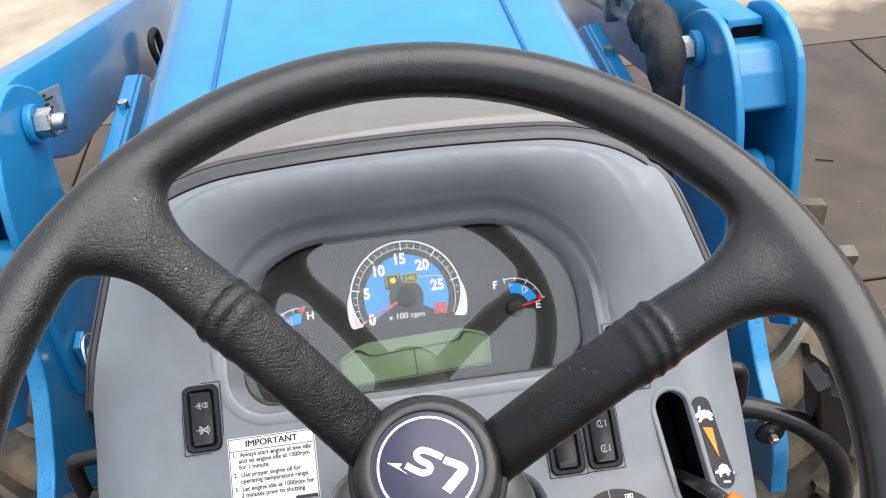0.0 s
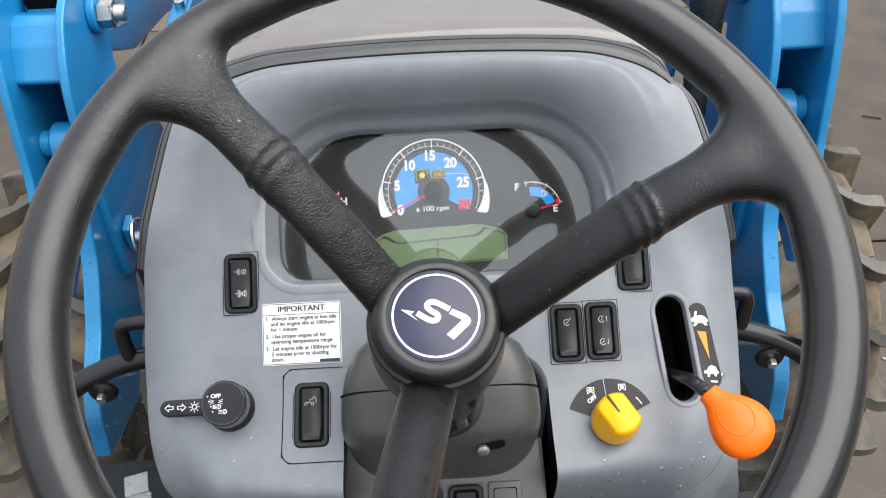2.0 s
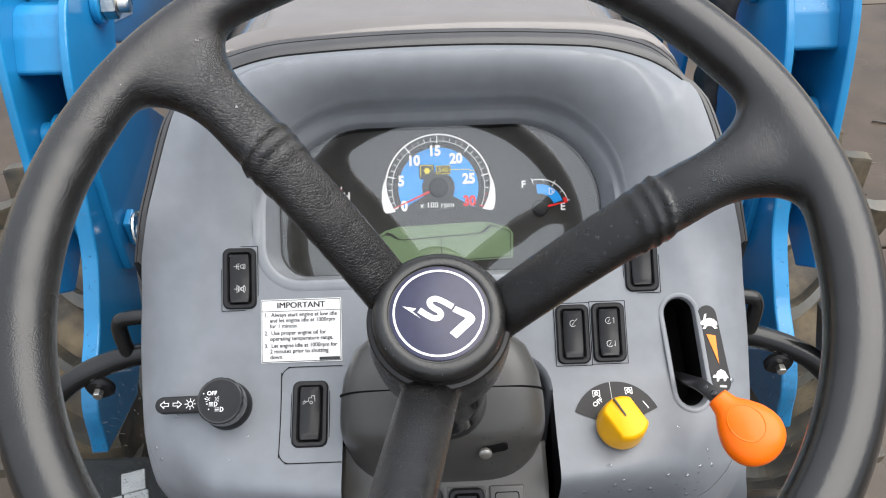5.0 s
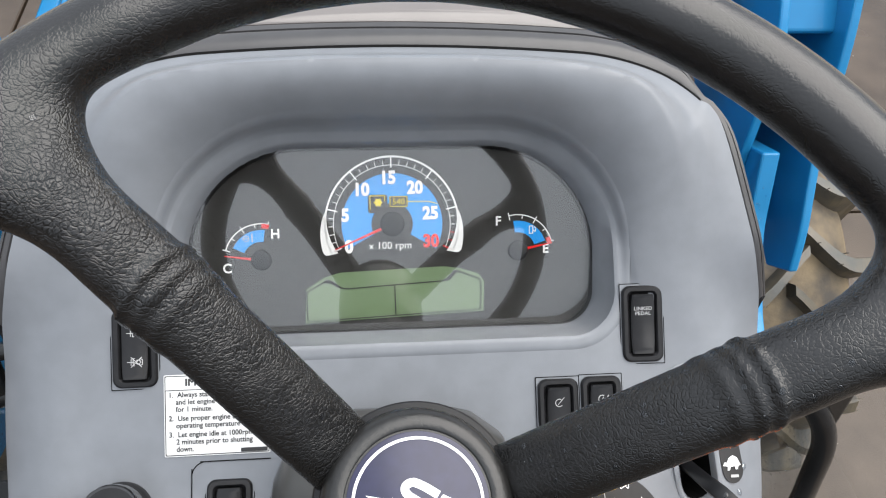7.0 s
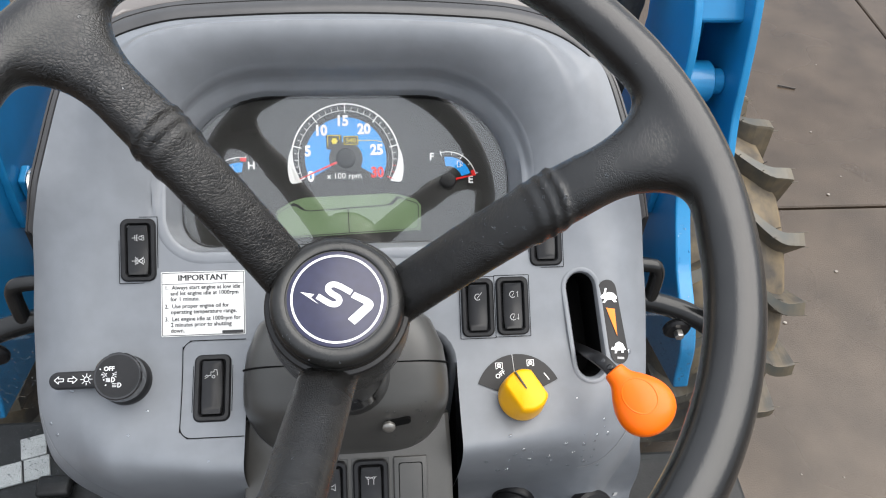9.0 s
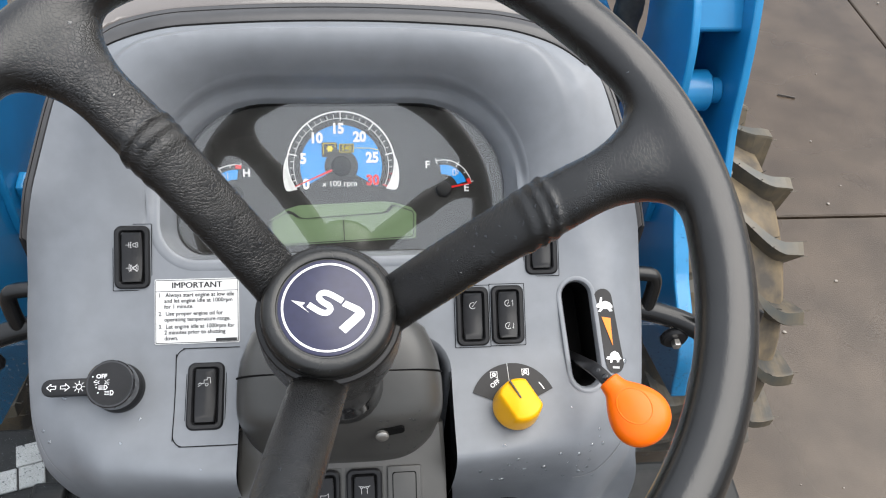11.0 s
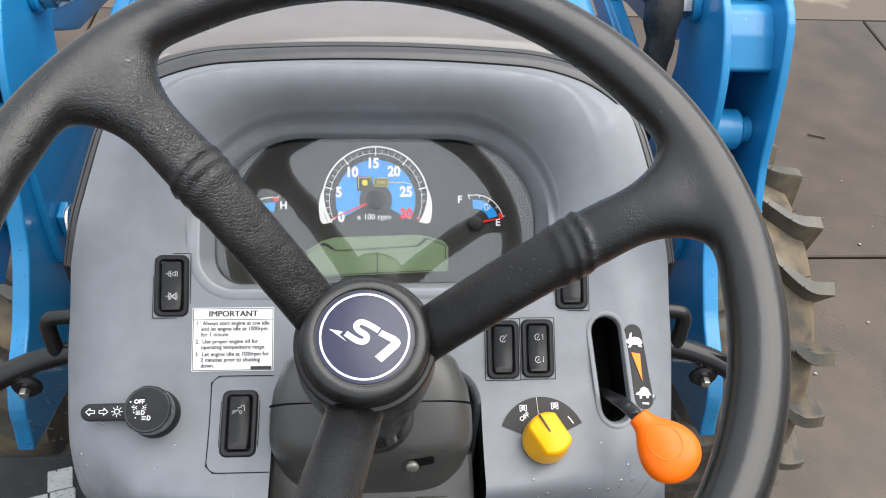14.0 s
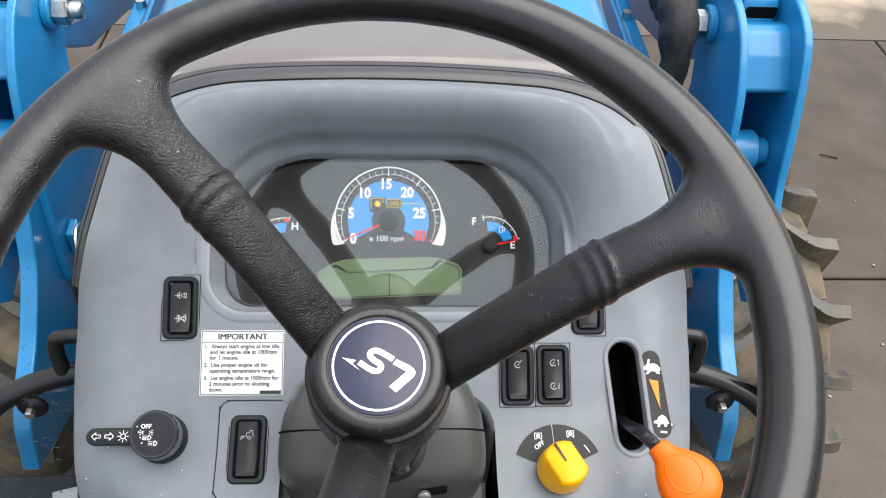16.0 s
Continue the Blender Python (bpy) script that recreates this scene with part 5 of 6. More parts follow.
# the trim follows the upper edge, turns the corners and thins out down the sides
half = [(float(half_curve(RIM, v)), v) for v in np.linspace(0.085, 0.2135, 22)] + [(a, float(np_top(a))) for a in np.linspace(0.2015, 0.0, 30)]
half = [(p.x, p.y) for p in smooth_path([(h, v, 0) for h, v in half], 1)]
route = [(CU - h, v) for h, v in half] + [(CU + h, v) for h, v in half[-2::-1]]
spine = [skin(u, v) for u, v in route]
trim_rows, lip_rows = [], []
for k, p in enumerate(spine):
    u, v = route[k]
    tg = spine[min(k + 2, len(spine) - 1)] - spine[max(k - 2, 0)]
    nv = Vector((-tg.y, tg.x, 0)).normalized()
    a = abs(u - CU)
    slim = 1 - 0.62 * float(np_sstep(0.165, 0.207, a))
    sink = 0.005 * float(np_sstep(0.185, 0.212, a))
    trim_rows.append([p + nv * dy * slim + Vector((0, 0, dz - sink)) for dy, dz in ((0.001, -0.03), (0.002, -0.003), (0.0035, -0.001), (0.008, 0.002), (0.015, 0.0028), (0.019, 0.001), (0.0195, -0.0015), (0.022, -0.0015), (0.0225, 0.0), (0.027, 0.0002), (0.030, -0.002), (0.031, -0.03))])
    if a < 0.197:
        lip_rows.append([p + nv * (0.031 * slim + dy * (1 - float(np_sstep(0.15, 0.20, a)))) + Vector((0, 0, dz - sink)) for dy, dz in ((0.0005, -0.03), (0.0010, -0.0025), (0.0025, -0.001), (0.010, 0.0004), (0.0115, -0.001), (0.013, -0.0005), (0.021, 0.0), (0.024, -0.003), (0.026, -0.06))])
part("edge_trim", bm_loft(trim_rows, closed=False, cap=False), TRIM, TR, "soft dark grey trim strip round the top of the dashboard", smooth=True)
part("cover_lip", bm_loft(lip_rows, closed=False, cap=False), COWL, TR, "glossy taupe lip of the engine cover behind the trim", smooth=True)
rings = []
for u in us:
    p = seam_point(u)
    rings.append([p + Vector((0, dy, dz)) for dy, dz in ((-0.0012, -0.004), (-0.0004, 0.0002), (0.0022, 0.0004), (0.003, -0.012))])
# near-black strip painting the shaded gap before the trim
part("trim_gap_shade", bm_loft(rings, closed=False, cap=False), RECESS_SHADE, console, "", smooth=True)


def shell(half, y0, y1, zf, ny=24, nx=48, side=0.3, lip=None, edge=0.05, drop=0.03):
    """A long bonnet shape: flat top, rounded shoulders, upright sides."""
    bm = bmesh.new()
    rows = []
    for j in range(ny + 1):
        t = j / ny
        row = []
        for i in range(nx + 1):
            s = -1 + 2 * i / nx
            x = half(t) * s
            y = (y0 + (y1 - y0) * t) if lip is None else (y0 - lip * s * s * (1 - t) + (y1 - y0) * t)
            q = max(0, (abs(x) - (half(t) - edge)) / edge)
            row.append(bm.verts.new((x, y, zf(y) - 0.06 * x * x / half(t) - drop * q ** 2.2)))
        left = [bm.verts.new((row[0].co.x - d, row[0].co.y, row[0].co.z - e)) for d, e in ((0.004, 0.012), (0.008, 0.05), (0.012, side))]
        right = [bm.verts.new((row[-1].co.x + d, row[-1].co.y, row[-1].co.z - e)) for d, e in ((0.004, 0.012), (0.008, 0.05), (0.012, side))]
        rows.append(left[::-1] + row + right)
    for p, q in zip(rows, rows[1:]):
        for i in range(len(p) - 1):
            bm.faces.new((p[i], p[i + 1], q[i + 1], q[i]))
    bmesh.ops.recalc_face_normals(bm, faces=bm.faces[:])
    return bm


ZC = lambda y: 1.3035 - 0.13 * (y - 0.34)
cowl = part("engine_cover", shell(lambda t: 0.216, 0.325, 0.60, ZC, 16, 40, 0.25, lip=0.035, edge=0.06, drop=0.045), COWL, TR, "glossy taupe-grey engine cover, wet and reflecting the sky", smooth=True)
panel = []
for o, z in ((0.0, -0.004), (0.0, 0.004), (0.003, 0.0062), (0.010, 0.0068)):
    ring = []
    for x, y in rrect(0, 0.475, 0.157 - o, 0.1185 - o, 0.012, 5):
        yy = y - 0.008 + 0.016 * (1 - (x / 0.157) ** 2) * (1 if y < 0.475 else 1)
        ring.append((x, yy, ZC(yy) - 0.06 * x * x / 0.226 + z))
    panel.append(ring)
bm = bm_loft(panel, cap=False)
fc = bm.faces.new([v for v in list(bm.verts)[-len(panel[0]):]])
bmesh.ops.recalc_face_normals(bm, faces=bm.faces[:])
part("cover_panel", bm, COWL, cowl, "raised glossy centre panel", smooth=True)
edge = [(x, 0.3585 + 0.016 * (1 - (x / 0.157) ** 2) - 0.006, 0) for x in [-0.150 + 0.300 * i / 20 for i in range(21)]]
part("panel_groove", bm_pipe([(x, y, ZC(y) - 0.06 * x * x / 0.226 + 0.001) for x, y, _ in edge], 0.0022, 8, 1), RECESS_SHADE, cowl, "", smooth=True)

ZH = lambda y: 1.287 - 0.008 * (y - 0.52) - 0.05 * max(0, y - 1.1) ** 2
hood = part("hood", shell(lambda t: 0.246 + 0.010 * t, 0.530, 1.80, ZH, 30, 56, 0.42, lip=0.050, edge=0.050, drop=0.026), BLUE, TR, "glossy sky-blue tractor hood with two crease lines", smooth=True)
for s in (-1, 1):
    pts = [(s * (0.163 - 0.006 * k / 10), 0.508 + 1.28 * k / 10, 0) for k in range(11)]
    # darker blue bead: the shadow in the crease is painted on
    part("crease", bm_pipe([(x, y, ZH(y) - 0.06 * x * x / 0.24 + 0.0005) for x, y, _ in pts], 0.0028, 8, 3), mat("crease shadow blue", (0.0, 0.11, 0.30), 0.35) if s < 0 else bpy.data.materials["crease shadow blue"], hood, "", smooth=True)
lip = [(x, 0.530 - 0.050 * (x / 0.246) ** 2, 0) for x in [-0.240 + 0.48 * i / 30 for i in range(31)]]
part("hood_lip", bm_pipe([(x, y - 0.002, ZH(y) - 0.06 * x * x / 0.246 - 0.026 * max(0, (abs(x) - 0.196) / 0.050) ** 2.2 - 0.004) for x, y, _ in lip], 0.006, 10, 1), BLUE, hood, "", smooth=True)

# ---- front wheels ----
WX, WY, WR = 0.668, 0.842, 0.378


def tyre_profile():
    return [(0.205, -0.100), (0.225, -0.112), (0.28, -0.118), (0.315, -0.112), (0.336, -0.096), (0.346, -0.06), (0.349, 0.0), (0.346, 0.06), (0.336, 0.096), (0.315, 0.112), (0.28, 0.118), (0.225, 0.112), (0.205, 0.100)]


def lug_angle(s):
    """How far round the wheel a tread bar lies: slanting at first, then straight out over the shoulder."""
    return 0.120 - 0.275 * sstep(-0.25, 0.80, s)


def lug_bm(side):
    """One slanting tread bar, from the middle of the tread out to the shoulder."""
    rings = []
    for k in range(13):
        s = k / 12
        x = side * (-0.014 + 0.136 * s)
        ang = lug_angle(s)
        base = 0.347 - 0.012 * max(0, s - 0.6) / 0.4 - 0.034 * max(0, (s - 0.82) / 0.18)
        top = WR - 0.003 * s - 0.004 * max(0, (s - 0.88) / 0.12)
        w0, w1 = 0.030 + 0.014 * s, 0.015 + 0.009 * s
        ring = []
        for r, w in ((base - 0.008, -w0), (top - 0.004, -w1 - 0.003), (top, -w1), (top, w1), (top - 0.004, w1 + 0.003), (base - 0.008, w0)):
            a = ang + w / 2 / WR
            ring.append((x, r * math.sin(a), r * math.cos(a)))
        rings.append(ring)
    bm = bm_loft(rings)
    # moulding whiskers left on the rubber
    hairs = []
    for s, off, dx, dr in ((1.0, -0.028, 0.011, 0.001), (1.0, 0.027, 0.012, 0.002), (0.62, 0.024, 0.004, 0.009), (0.30, -0.022, 0.003, 0.008), (0.55, -0.024, 0.004, 0.008)):
        a = lug_angle(s) + off / 2 / WR
        x, r = side * (-0.012 + 0.132 * s), WR - 0.004 * s - (0.009 if s > 0.9 else 0.002)
        hairs.append(bm_cyl((x - side * 0.002, r * math.sin(a), r * math.cos(a)), (x + side * dx, (r + dr) * math.sin(a), (r + dr) * math.cos(a)), 0.0008, 5))
    return joined(bm, *hairs)


lug_mesh = {}
for sx in (1, -1):
    bm = bm_lathe(tyre_profile(), 72, cap=False)
    bm.transform(Matrix.Rotation(radians(90), 4, "Y"))
    tyre = part("front_wheel", bm, MUD, TR, "muddy front tyre with deep black tread bars standing on wet concrete", Matrix.Translation((sx * WX, WY, 0.376)), smooth=True)
    for sd in (1, -1):
        if sd not in lug_mesh:
            b = lug_bm(sd)
            ob = part("tread_bar", b, RUBBER, tyre)
            ob.data.materials.append(FLANK)
            for fc in ob.data.polygons:
                out = Vector((0, fc.center.y, fc.center.z)).normalized()
                fc.material_index = 0 if fc.normal.dot(out) > 0.75 else 1
            lug_mesh[sd] = ob.data
            bpy.data.objects.remove(ob)
        for i in range(19):
            ob = new("tread_bar", lug_mesh[sd])
            ob.parent = tyre
            ob.matrix_basis = Matrix.Translation((sx * WX, WY, 0.376)) @ Matrix.Rotation(2 * math.pi * (i + (0.5 if sd < 0 else 0)) / 19 + 0.133, 4, "X")
    bm = bm_lathe([(0.03, 0.02), (0.12, 0.03), (0.17, 0.06), (0.19, 0.08), (0.21, 0.098), (0.225, 0.104), (0.225, 0.108), (0.205, 0.10), (0.185, -0.09), (0.205, -0.1), (0.222, -0.106)], 48)
    part("wheel_rim", bm, RIMW, tyre, "pale grey steel rim", Matrix.Translation((sx * WX, WY, 0.376)) @ Matrix.Rotation(radians(90 * sx), 4, "Y"), smooth=True)
part("front_axle", bm_cyl((-0.56, WY, 0.376), (0.56, WY, 0.376), 0.055, 20), BLACK, TR, "black front axle beam")
part("chassis", bm_box(0, 0.75, 0.62, 0.34, 1.5, 0.42, 0.02), BLACK, TR, "dark engine block and chassis under the hood")
part("floor_plate", bm_poly([(-0.55, -0.54), (0.55, -0.54), (0.55, 0.27), (0.30, 0.27), (0.26, 0.37), (-0.55, 0.37)], 0.590, 0.620, 0.006), FLOORM, TR, "wet black footplate")

# ---- front loader ----
LD = thing("front_loader", (0, 0.9, 0.3), "blue painted front loader with side posts and lift arms", "loader")


def plate_x(pts, x0, x1, bevel=0.003):
    """An upright plate: outline (y, z), thickness along x."""
    bm = bm_poly(pts, 0, abs(x1 - x0), 0)
    bmesh.ops.bevel(bm, geom=[e for e in bm.edges], offset=bevel, segments=2, profile=0.5, affect="EDGES", clamp_overlap=True)
    m = Matrix(((0, 0, 1, min(x0, x1)), (1, 0, 0, 0), (0, 1, 0, 0), (0, 0, 0, 1)))
    bm.transform(m)
    bmesh.ops.recalc_face_normals(bm, faces=bm.faces[:])
    return bm


REAR_IN = dense([(0.79, 1.175), (0.745, 1.203), (0.697, 1.209), (0.654, 1.194), (0.626, 1.169), (0.597, 1.128), (0.580, 1.080), (0.573, 1.02), (0.568, 0.965), (0.560, 0.91), (0.556, 0.85), (0.558, 0.822)], 3)
INNER = REAR_IN + [(0.64, 0.80), (0.86, 0.80), (0.86, 0.88), (0.755, 1.00), (0.752, 1.045), (0.765, 1.085), (0.80, 1.12), (0.81, 1.15)]
LEG = dense([(0.545, 1.00), (0.528, 0.960), (0.507, 0.912), (0.487, 0.885), (0.460, 0.858), (0.432, 0.832), (0.405, 0.815), (0.375, 0.795), (0.347, 0.763), (0.335, 0.725), (0.325, 0.700)], 3) + [(0.45, 0.66), (0.56, 0.72), (0.62, 0.84), (0.64, 0.95)]
OUTER = dense([(0.76, 1.20), (0.72, 1.218), (0.69, 1.221), (0.653, 1.215), (0.613, 1.19), (0.583, 1.130), (0.561, 1.062), (0.546, 1.012), (0.522, 0.965), (0.495, 0.915), (0.475, 0.86)], 3) + [(0.52, 0.82), (0.62, 0.86), (0.74, 1.0), (0.80, 1.12)]
BOOM = [(0.700, 1.206), (0.80, 1.190), (1.05, 1.122), (1.40, 1.032), (2.10, 0.855), (2.12, 0.66), (1.358, 0.866), (1.10, 0.955), (0.97, 0.985), (0.90, 1.000), (0.84, 1.032), (0.777, 1.072), (0.72, 1.09), (0.685, 1.14)]
for s in (-1, 1):
    part("post_plate", plate_x(INNER, s * 0.447, s * 0.459), BLUE, LD)
    part("post_leg", plate_x(LEG, s * 0.458, s * 0.481), BLUE, LD, "thick blue mounting leg sloping back under the deck")
    part("post_plate", plate_x(OUTER, s * 0.519, s * 0.531), BLUE, LD)
    part("cross_box", plate_x([(0.672, 1.185), (0.656, 1.182), (0.633, 1.162), (0.609, 1.125), (0.613, 1.118), (0.69, 1.118), (0.70, 1.176)], s * 0.4565, s * 0.5215, 0.003), BLUE, LD, "blue box section between the post plates")
    part("pivot_tube", bm_cyl((s * 0.458, 0.612, 1.027), (s * 0.503, 0.612, 1.027), 0.0285, 28, bevel=0.004), BLUE, LD, smooth=True)
    part("pivot_tube", bm_cyl((s * 0.503, 0.612, 1.027), (s * 0.520, 0.612, 1.027), 0.018, 24, bevel=0.003), BLUE, LD, smooth=True)
    part("post_web", plate_x([(0.735, 1.10), (0.745, 0.9), (0.58, 0.84), (0.60, 0.86), (0.70, 0.95), (0.705, 1.09)], s * 0.460, s * 0.518), BLUE, LD)
    boom = part("lift_arm", plate_x(BOOM, s * 0.464, s * 0.514, 0.006), BLUE, LD, "blue box-section lift arm running forward", smooth=True)
    # flat black plate on the solid arm end, painting the hollow's dark inside
    part("arm_opening_shade", bm_poly(rrect(s * 0.489, 0.0, 0.021, 0.017, 0.003, 3), 0.0, 0.0012), RECESS_SHADE, boom, "", Matrix.Translation((0, 0.6955, 1.182)) @ Matrix.Rotation(radians(100), 4, "X"))
    boss = part("pivot_boss", bm_cyl((s * 0.447, 0.735, 1.150), (s * 0.436, 0.735, 1.150), 0.026, 28, bevel=0.002), BLUE, LD, smooth=True)
    part("pivot_nut", bm_cyl((s * 0.436, 0.735, 1.150), (s * 0.416, 0.735, 1.150), 0.0195, 6, bevel=0.002), ZINC, boss, "zinc plated hexagon nut")
    part("pivot_bolt", bm_cyl((s * 0.416, 0.735, 1.150), (s * 0.400, 0.735, 1.150), 0.0115, 20, bevel=0.002), ZINC, boss, "", smooth=True)
    # stand pin with its ring clip, on a small angle plate
    part("pin_plate", plate_x([(0.576, 0.895), (0.605, 0.900), (0.605, 0.842), (0.579, 0.852)], s * 0.434, s * 0.446), BLUE, LD)
    part("pin_tube", bm_cyl((s * 0.459, 0.60, 0.880), (s * 0.515, 0.60, 0.880), 0.030, 24, bevel=0.003), BLUE, LD, smooth=True)
    pin = part("retaining_pin", bm_cyl((s * 0.434, 0.588, 0.870), (s * 0.412, 0.588, 0.870), 0.011, 18, bevel=0.002), ZINC, LD, "zinc plated pin with a ring clip", smooth=True)
    part("pin_ring", bm_pipe([(s * (0.424 + 0.004 * math.sin(radians(i))), 0.580 + 0.026 * math.cos(radians(i)), 0.872 + 0.032 * math.sin(radians(i))) for i in range(0, 361, 30)], 0.0036, 8, 3), ZINC, pin, "", smooth=True)
    # brace from chassis to arm
    brace = part("brace", joined(plate_x([(0.80, 1.006), (1.11, 1.020), (1.15, 0.990), (1.08, 0.975), (0.80, 0.962)], s * 0.392, s * 0.400), plate_x([(0.80, 1.008), (1.11, 1.022), (1.11, 1.016), (0.80, 1.002)], s * 0.400, s * 0.424)), BLUE, LD, "blue angle brace beside the hood")
    part("brace_bolt", bm_cyl((s * 0.408, 1.00, 1.016), (s * 0.408, 1.00, 1.030), 0.009, 6), ZINC, brace)
# rating plate on the arm
bm = bm_box(0, 0, 0, 0.0016, 0.100, 0.066, 0.0005, 1)
rating = part("rating_plate", bm, mat("stamped aluminium", (0.5, 0.5, 0.5), 0.35, metal=0.7, var=0.2, vscale=60), LD, "small stamped aluminium rating plate", Matrix.Translation((-0.4625, 0.858, 1.100)) @ Matrix.Rotation(radians(-20), 4, "X"))
rng = random.Random(31)
for i in range(9):
    part("rating_bar", bm_box(0.0010, rng.uniform(-0.026, 0.026), 0.026 - 0.0065 * i, 0.0006, rng.uniform(0.018, 0.040), 0.0036), INK, rating, "", Matrix.Translation((-0.4625, 0.858, 1.100)) @ Matrix.Rotation(radians(-20), 4, "X"))
# cable loop on the left arm
part("cable_loop", bm_pipe([(-0.440, 1.44, 0.820), (-0.440, 1.43, 0.870), (-0.440, 1.40, 0.925), (-0.440, 1.41, 0.952), (-0.440, 1.46, 0.945), (-0.440, 1.47, 0.900), (-0.440, 1.47, 0.830)], 0.0075, 10), CLOTH, LD, "black hose loop on the lift arm", smooth=True)
# hydraulic tubes and their sleeved hose, right side
for k, (dy, dz) in enumerate(((0.0, 0.0), (0.03, 0.034), (0.06, 0.066))):
    tube = part("hydraulic_tube", bm_pipe([(0.432, 0.90 + dy, 1.098 + dz * 0.6), (0.436, 1.02 + dy, 1.072 + dz), (0.438, 1.25 + dy, 1.012 + dz), (0.44, 1.6 + dy, 0.92 + dz)], 0.0085, 12), STEEL, LD, "grey steel hydraulic tube along the lift arm", smooth=True)
    part("tube_nut", bm_cyl((0.4325, 0.925 + dy, 1.093 + dz * 0.7), (0.4315, 0.885 + dy, 1.103 + dz * 0.6), 0.0135, 6), STEEL, tube)
    part("tube_nut", bm_cyl((0.4315, 0.885 + dy, 1.103 + dz * 0.6), (0.431, 0.860 + dy, 1.110 + dz * 0.6), 0.0115, 16), STEEL, tube)
part("tube_clamp", bm_box(0.435, 1.085, 1.087, 0.026, 0.022, 0.10, 0.003), STEEL, LD, "grey tube clamp", smooth=True)


def sleeve_bm():
    path = smooth_path([(0.424, 0.885, 1.126), (0.416, 0.835, 1.146), (0.405, 0.785, 1.158), (0.399, 0.735, 1.150), (0.398, 0.712, 1.112), (0.399, 0.708, 1.070), (0.397, 0.700, 1.02), (0.393, 0.69, 0.95), (0.390, 0.69, 0.86)], 8)
    rings = []
    for i, p in enumerate(path):
        s = i / (len(path) - 1)
        t = (path[min(i + 1, len(path) - 1)] - path[max(i - 1, 0)]).normalized()
        sd = t.cross(Vector((1, 0, 0))).normalized()
        ring = []
        for k in range(28):
            a = 2 * math.pi * k / 28
            rr = (0.034 - 0.011 * sstep(0.40, 0.55, s)) * (1 + 0.24 * noise.noise(Vector((math.cos(a) * 1.6, math.sin(a) * 1.6, s * 13))) + 0.06 * math.sin(s * 46 + 2.0 * math.sin(a)))
            ring.append(p + rr * (math.cos(a) * Vector((1, 0, 0)) * 0.8 + math.sin(a) * sd))
        rings.append(ring)
    return bm_loft(rings)


part("hose_sleeve", sleeve_bm(), CLOTH, LD, "crumpled black woven sleeve over hydraulic hoses", smooth=True)

# ---- clear leg shields on bent tube frames ----
for s in (-1, 1):
    frame_pts = [(s * 0.235, 0.300, 0.956), (s * 0.320, 0.294, 0.953), (s * 0.368, 0.285, 0.948), (s * 0.413, 0.266, 0.938), (s * 0.447, 0.250, 0.908), (s * 0.470, 0.240, 0.860), (s * 0.486, 0.236, 0.78), (s * 0.503, 0.237, 0.70), (s * 0.512, 0.237, 0.615)]
    fr = part("shield_frame", bm_pipe(frame_pts, 0.0128, 16, 8), TUBE, TR, "bent black tube frame of the leg shield, beaded with rain", smooth=True)
    part("shield_hook", bm_pipe([(s * 0.349, 0.288, 0.955), (s * 0.352, 0.294, 0.980), (s * 0.351, 0.298, 0.996), (s * 0.341, 0.300, 1.003), (s * 0.305, 0.302, 1.003), (s * 0.245, 0.304, 1.00)], 0.0085, 12), TUBE, fr, "", smooth=True)
    lug = part("shield_lug", bm_cyl((s * 0.385, 0.272, 0.925), (s * 0.385, 0.262, 0.925), 0.0165, 24, bevel=0.003), BLACK, fr, "", smooth=True)
    part("shield_bolt", bm_cyl((s * 0.385, 0.262, 0.925), (s * 0.385, 0.253, 0.925), 0.0058, 6, bevel=0.001), ZINC, fr, "small zinc bolt")
    sheet = [(p.x, p.z) for p in smooth_path(frame_pts, 3)] + [(s * 0.22, 0.62)]
    bm = bm_poly(sheet, 0, 0.004)
    bm.transform(Matrix(((1, 0, 0, 0), (0, 0, 1, 0.250), (0, 1, 0, 0), (0, 0, 0, 1))))
    bmesh.ops.recalc_face_normals(bm, faces=bm.faces[:])
    for v in bm.verts:
        v.co.y += 0.10 * (v.co.z - 1.0) * 0.5 + 0.02
    sh = part("shield_sheet", bm, SHEET, fr, "clear plastic sheet covered in rain drops")
    sh.visible_shadow = False
    rng = random.Random(5 + s)
    drops = bmesh.new()
    n = 0
    while n < 1700:
        x, z = rng.uniform(0.25, 0.50), rng.uniform(0.63, 0.94)
        if x > 0.40 and z > 0.94 - (x - 0.40) * 1.0 or x > 0.465 and z > 0.86 - (x - 0.465) * 5:
            continue
        n += 1
        r = rng.choice((0.0004, 0.0005, 0.0006, 0.0007, 0.0009, 0.0012))
        tmp = bmesh.ops.create_icosphere(drops, subdivisions=1, radius=r)
        bmesh.ops.scale(drops, vec=(1, 0.5, rng.uniform(0.9, 1.5)), verts=tmp["verts"])
        bmesh.ops.translate(drops, vec=(s * x, 0.269 + 0.05 * (z - 1.0), z), verts=tmp["verts"])
    part("rain_spray", drops, SPRAY, fr, "rain drops", smooth=True, kind="stuff")
    if s > 0:
        bm = bm_poly([(0.412, 1.006), (0.426, 1.013), (0.431, 0.997), (0.445, 0.988), (0.454, 0.996), (0.470, 0.986), (0.482, 0.872), (0.468, 0.862), (0.446, 0.888), (0.430, 0.940)], 0, 0.034, 0.003)
        bm.transform(Matrix(((1, 0, 0, 0), (0, 0, -1, 0.285), (0, 1, 0, 0), (0, 0, 0, 1))))
        bmesh.ops.recalc_face_normals(bm, faces=bm.faces[:])
        part("rest_block", bm, TUBE, fr, "notched black rubber block on the tube frame")

